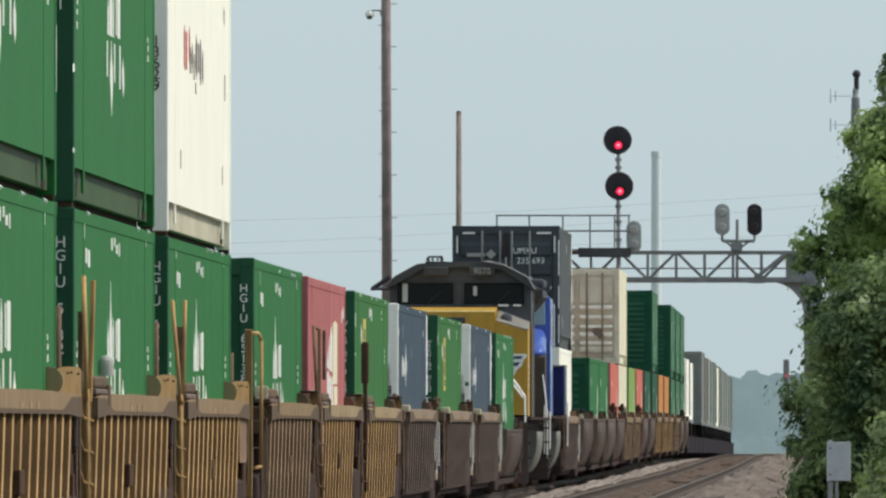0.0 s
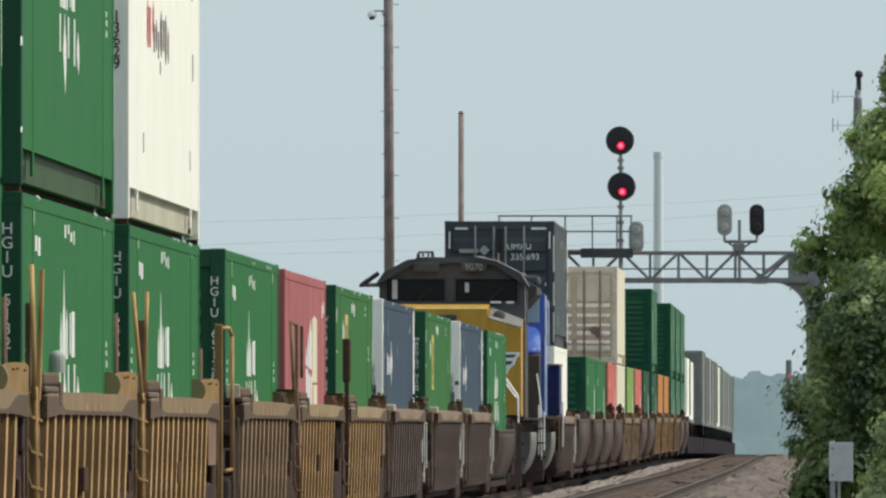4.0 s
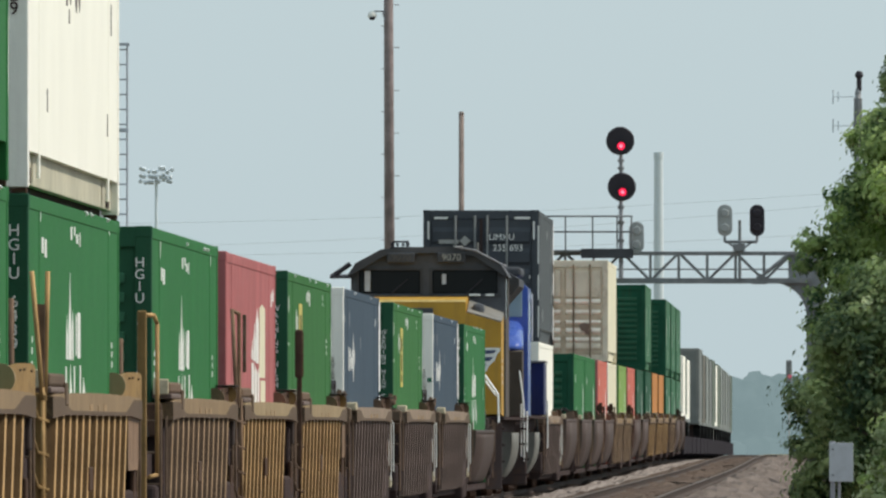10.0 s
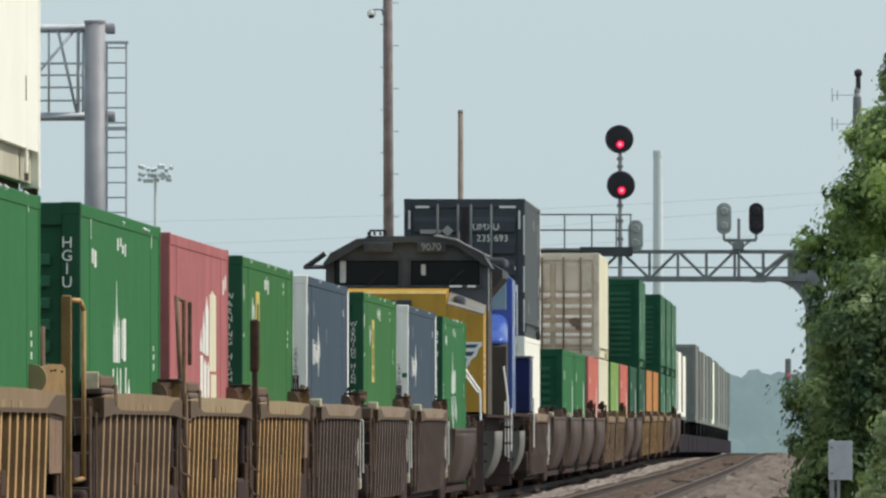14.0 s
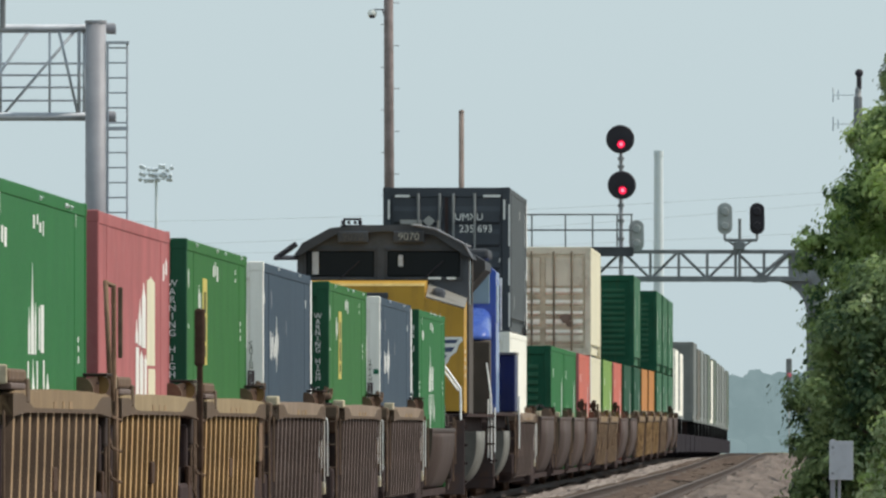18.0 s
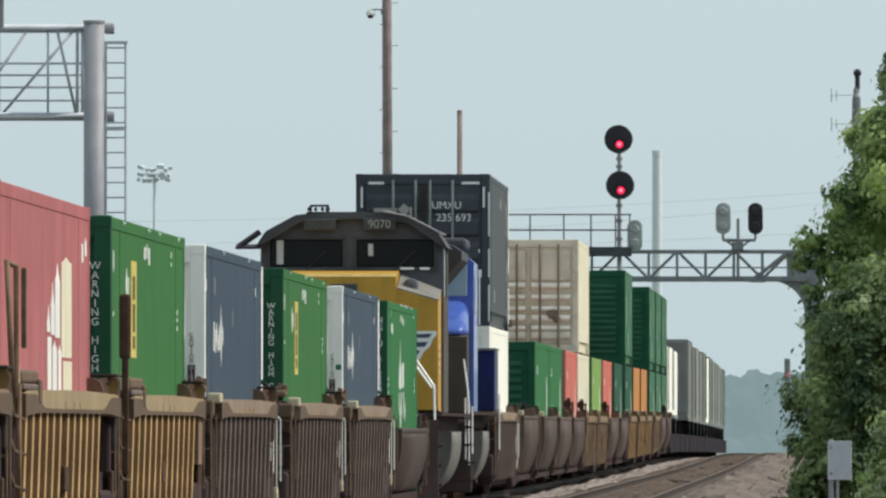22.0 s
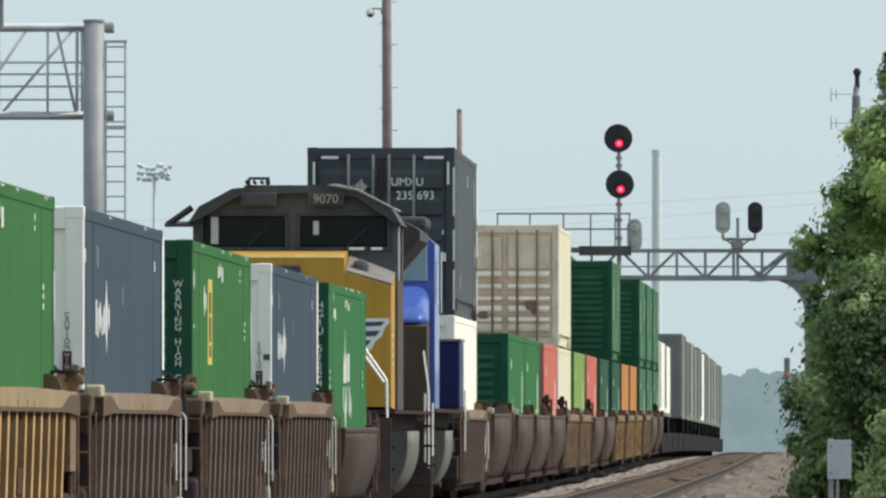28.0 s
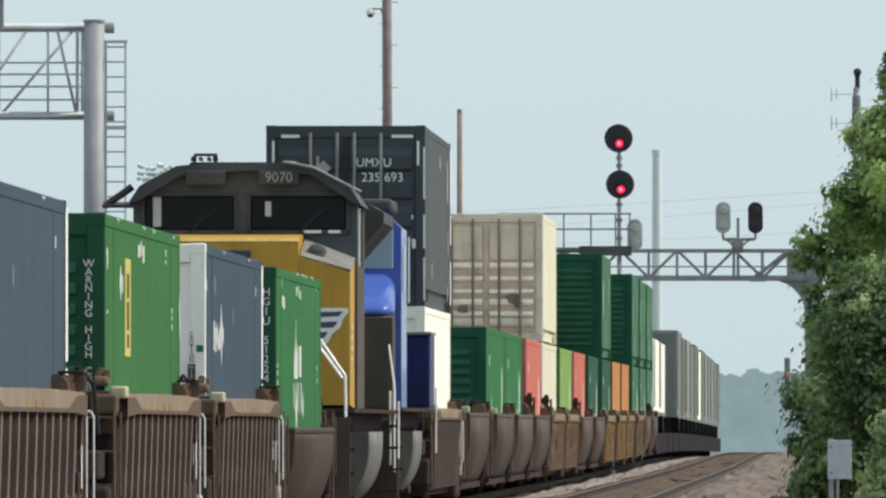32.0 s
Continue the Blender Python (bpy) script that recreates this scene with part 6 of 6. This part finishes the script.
def tree(x, y, profile, boughs, leaves, material, seed, label, size=0.045, bough=(0.26, 0.6), pale=0.0, base=-0.75):
    """Tapered trunk, a limb to every bough, and a crown of drooping boughs set with small leaves, with gaps between them.
    profile: pairs of height and radius of the crown."""
    rng, nrng = random.Random(seed), np.random.default_rng(seed)
    top = new("tree")
    tagged(top, label, "tree", "trees by the track")
    top.location = (x, y, base)
    height = profile[-1][0]
    bm = B()
    rod(bm, (0, 0, 0), (0.05, 0, height * 0.35), 0.16, 0.12, 10)
    rod(bm, (0.05, 0, height * 0.35), (-0.05, 0.05, height * 0.9), 0.12, 0.03, 10)
    part("trunk", bm, M["bark"], top)
    hs, rs = [p[0] for p in profile], [p[1] for p in profile]
    limbs, cs, ns, ss, bright = B(), [], [], [], []
    for _ in range(boughs):
        z = rng.uniform(hs[0], height)
        a = rng.uniform(0, 2 * math.pi)
        br = rng.uniform(*bough)
        reach = float(np.interp(z, hs, rs)) * (0.95 + 0.18 * noise.noise(Vector((math.cos(a) * 1.4, math.sin(a) * 1.4 + z * 1.1, seed))))
        r = max(0.1, reach * rng.choice((1.0, 0.95, rng.uniform(0.5, 0.9))) - br * 0.85)
        c = Vector((r * math.cos(a), r * math.sin(a), z))
        rod(limbs, (0, 0, max(0.3, z - r * 0.55)), c, 0.025, 0.006, 5)
        # sprays of leaves round the end of the limb, flatter than they are broad
        for _ in range(9):
            d = Vector((rng.gauss(0, 1), rng.gauss(0, 1), rng.gauss(0, 0.55)))
            d = d.normalized() * br * rng.uniform(0.25, 0.8)
            k = max(6, int(leaves * rng.uniform(0.5, 1.4) / 9))
            sp = br * rng.uniform(0.15, 0.24)
            off = nrng.normal(size=(k, 3)) * np.array([sp, sp, sp * 0.62])
            cs.append(np.array(c + d) + off)
            ns.append(off / (sp * 1.2) + np.array(d) * (0.9 / br) + np.array([0.0, 0.0, 0.75]) + nrng.normal(size=(k, 3)) * 0.3)
            ss.append(size * nrng.uniform(0.6, 1.35, k))
            bright.append(np.full(k, rng.random() < pale))
    part("branchwork", limbs, M["bark"], top)
    cs, ns, ss, bright = np.concatenate(cs), np.concatenate(ns), np.concatenate(ss), np.concatenate(bright)
    part("crown", leaf_mesh("crown", cs[~bright], ns[~bright], ss[~bright], M[material], nrng), None, top)
    if bright.any():
        part("new_growth", leaf_mesh("new_growth", cs[bright], ns[bright], ss[bright], M["leaf_pale"], nrng), None, top, "pale young leaves")
    return top


tree(6.45, 184, [(1.4, 1.7), (2.5, 1.9), (3.1, 2.2), (3.78, 2.2), (4.12, 2.2), (4.4, 2.17), (4.92, 2.03), (5.2, 1.9), (5.55, 1.82), (5.8, 1.65), (6.0, 1.35), (6.2, 0.7)], 290, 470, "leaf", 11, "leafy fresh green young tree beside the track", pale=0.07)
tree(5.48, 178, [(0.1, 1.0), (0.7, 1.38), (1.75, 1.57), (2.42, 1.56), (3.08, 1.4), (3.5, 1.1), (4.0, 0.45)], 160, 520, "leaf_dark", 12, "dense dark green bushy tree beside the track", pale=0.03)
tree(5.75, 192, [(0.6, 0.95), (2.0, 1.15), (2.9, 1.15), (3.7, 1.15), (4.5, 1.05), (5.1, 0.5)], 130, 460, "leaf_dark", 16, "slender dark green tree at the ballast edge")
tree(7.9, 186, [(1.0, 1.4), (2.6, 1.7), (4.2, 1.5), (5.0, 0.8), (5.5, 0.2)], 120, 320, "leaf", 14, "leafy green tree at the edge of the line")
tree(12.25, 400, [(5.0, 1.3), (8.0, 1.25), (10.2, 1.05), (11.4, 0.7), (12.1, 0.3)], 150, 200, "leaf_dark", 15, "tall dark tree behind the others", size=0.09, bough=(0.25, 0.5))
tree(4.85, 160, [(0.3, 0.35), (1.0, 0.5), (1.6, 0.52), (2.0, 0.36), (2.25, 0.15)], 80, 230, "leaf", 21, "low bush with pale silvery young leaves by the sign", size=0.032, bough=(0.12, 0.26), pale=0.7)

# tall weeds at the foot of the bushes
def weeds():
    rng = random.Random(31)
    vs, fs = [], []
    for _ in range(1500):
        x, y = rng.uniform(3.1, 5.2), rng.uniform(176, 181)
        h = rng.uniform(0.75, 1.28) * (1.0 if x > 3.8 else 0.93)
        lean, turn, w = rng.uniform(0.05, 0.3), rng.uniform(0, 6.28), rng.uniform(0.006, 0.018)
        dx, dy = math.cos(turn), math.sin(turn)
        k0 = len(vs)
        for j in range(3):
            k = j / 2
            c = Vector((x + dx * lean * k * k, y + dy * lean * k * k, -0.75 + h * k))
            ww = w * (1.05 - k)
            vs += [c + Vector((-dy * ww, dx * ww, 0)), c + Vector((dy * ww, -dx * ww, 0))]
        fs += [(k0, k0 + 1, k0 + 3, k0 + 2), (k0 + 2, k0 + 3, k0 + 5, k0 + 4)]
        if rng.random() < 0.3:
            k0 = len(vs)
            r = rng.uniform(0.02, 0.05)
            vs += [c + Vector((-r, 0, 0)), c + Vector((0, 0, -r)), c + Vector((r, 0, 0)), c + Vector((0, -r, r))]
            fs += [(k0, k0 + 1, k0 + 2, k0 + 3)]
    me = bpy.data.meshes.new("weeds")
    me.from_pydata(vs, [], fs)
    me.materials.append(leaf_mat("dry_weed_stems", (0.16, 0.15, 0.07), (0.5, 0.46, 0.28), 0.3))
    tagged(new("weeds", me), "tall dry yellow-green weeds at the ballast edge", "weeds", kind="stuff")


weeds()

# woods on the horizon, the haze put into their glowing colour
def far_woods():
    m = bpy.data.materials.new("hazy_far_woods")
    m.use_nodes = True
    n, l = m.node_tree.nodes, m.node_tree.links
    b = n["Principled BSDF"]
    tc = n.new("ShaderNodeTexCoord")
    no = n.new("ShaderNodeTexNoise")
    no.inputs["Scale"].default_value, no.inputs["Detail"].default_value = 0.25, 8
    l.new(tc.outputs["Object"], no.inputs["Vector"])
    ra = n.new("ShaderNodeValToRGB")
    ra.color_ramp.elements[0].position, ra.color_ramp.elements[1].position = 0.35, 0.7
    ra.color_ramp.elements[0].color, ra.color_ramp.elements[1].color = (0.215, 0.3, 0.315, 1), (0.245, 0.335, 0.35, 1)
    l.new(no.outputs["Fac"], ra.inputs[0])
    # emission carries the haze colour; the base stays nearly black
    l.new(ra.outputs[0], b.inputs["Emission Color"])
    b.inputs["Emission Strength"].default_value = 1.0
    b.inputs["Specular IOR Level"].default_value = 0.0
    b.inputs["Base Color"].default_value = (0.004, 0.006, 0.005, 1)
    rng = random.Random(5)
    bm = B()
    for i in range(260):
        x = -110 + i * 1.2 + rng.uniform(-1, 1)
        h = 10.3 + 1.6 * noise.noise(Vector((x * 0.03, 0, 3))) + rng.uniform(-0.6, 0.5)
        r = rng.uniform(1.6, 3.4)
        mm = Matrix.Translation((x, rng.uniform(-40, 40), h - r)) @ Matrix.Diagonal((r, r, r * rng.uniform(0.8, 1.2), 1))
        bmesh.ops.create_icosphere(bm, subdivisions=2, radius=1, matrix=mm)
    for v in bm.verts:
        k = noise.noise(v.co * 0.9) * 0.5
        v.co.z += k
        v.co.x += noise.noise(v.co * 0.5 + Vector((9, 0, 0))) * 0.8
    # low scrub in front of the woods
    for i in range(150):
        x = -95 + i * 0.75 + rng.uniform(-0.5, 0.5)
        r = rng.uniform(0.5, 1.1)
        h = 0.55 + 0.6 * noise.noise(Vector((x * 0.06, 7, 3))) + rng.uniform(-0.25, 0.25)
        bmesh.ops.create_icosphere(bm, subdivisions=2, radius=1, matrix=Matrix.Translation((x, -1150 + rng.uniform(-40, 40), h - r)) @ Matrix.Diagonal((r * 1.6, r, r, 1)))
    for i in range(36):
        x = -140 + i * 10.5
        box(bm, x - 5.4, x + 5.4, -6 + i % 2, 6, -0.75, 7.5)
    for f in bm.faces:
        f.smooth = True
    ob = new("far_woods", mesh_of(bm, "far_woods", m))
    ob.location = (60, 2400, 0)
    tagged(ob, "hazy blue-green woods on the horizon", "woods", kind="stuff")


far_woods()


# ---- small birds cross the view ----
def bird(size):
    top = new("bird")
    tagged(top, "small dark swift bird flying past the train", "bird", "birds in flight")
    bm = B()
    bmesh.ops.create_uvsphere(bm, u_segments=12, v_segments=8, radius=1, matrix=Matrix.Diagonal((0.06, 0.022, 0.022, 1)))
    bmesh.ops.create_uvsphere(bm, u_segments=10, v_segments=6, radius=0.019, matrix=pose(-0.058, 0, 0.008))
    rod(bm, (-0.07, 0, 0.006), (-0.092, 0, 0.004), 0.006, 0.001, 6)
    part("body", bm, M["bird"], top)
    part("tail", prism(B(), [(0.045, -0.008), (0.12, -0.032), (0.1, 0.0), (0.12, 0.032), (0.045, 0.008)], -0.002, 0.002, "z"), M["bird"], top)
    wings = []
    for sy in (-1, 1):
        out = [(-0.03, sy * 0.01), (-0.028, sy * 0.06), (0.0, sy * 0.11), (0.07, sy * 0.16), (0.03, sy * 0.07), (0.025, sy * 0.01)]
        wings.append(part("wing", prism(B(), out, 0.004, 0.009, "z"), M["bird"], top))
    for ch in top.children:
        ch.data.transform(Matrix.Scale(size, 4))
    return top, wings


HIGH_BIRD, LOW_BIRD = bird(0.75), bird(0.5)


# ---- the train rolls towards the camera, gathering speed ----
def motions():
    times = [0, 1, 2, 3, 4.5, 6, 8, 10, 12, 14, 16, 18, 20, 22, 24, 26, 28, 30, 31, 32]
    for ob, s, z in ROLLING:
        walk(ob, [(t, track_pose(s - run(t), z)) for t in times])
    way = [(0, 9, 18), (1.0, 7, 14), (1.7, 4.4, 7.6), (1.8, 4.15, 5.57), (1.9, 4.85, 5.15), (2.0, 4.48, 5.2), (2.1, 3.01, 5.02), (2.2, 1.01, 4.85), (2.3, -0.97, 4.74), (2.4, -2.72, 4.49),
           (2.5, -4.45, 4.4), (2.8, -9.8, 5.0), (4, -32, 12), (32, -420, 40)]
    walk(HIGH_BIRD[0], [(t, pose(x, 190, z, 20, 0, -15)) for t, x, z in way])
    way = [(0, 9.8, -0.2), (0.7, 1.77, 2.13), (0.8, 0.62, 2.5), (0.9, -0.53, 2.87), (1.0, -1.675, 3.23), (1.1, -2.82, 3.6), (1.4, -6.3, 4.8), (3, -25, 11), (32, -350, 60)]
    walk(LOW_BIRD[0], [(t, pose(x, 100, z, 25, 10, -10)) for t, x, z in way])
    for k, w in zip((-1, 1, -1, 1), HIGH_BIRD[1] + LOW_BIRD[1]):
        beats = [(0, 10)] + [(0.5 + 0.1 * i, 45 if i % 2 else -20) for i in range(24)] + [(3, 10), (32, 10)]
        walk(w, [(t, pose(0, 0, 0, k * a, 0, 0)) for t, a in beats])


motions()
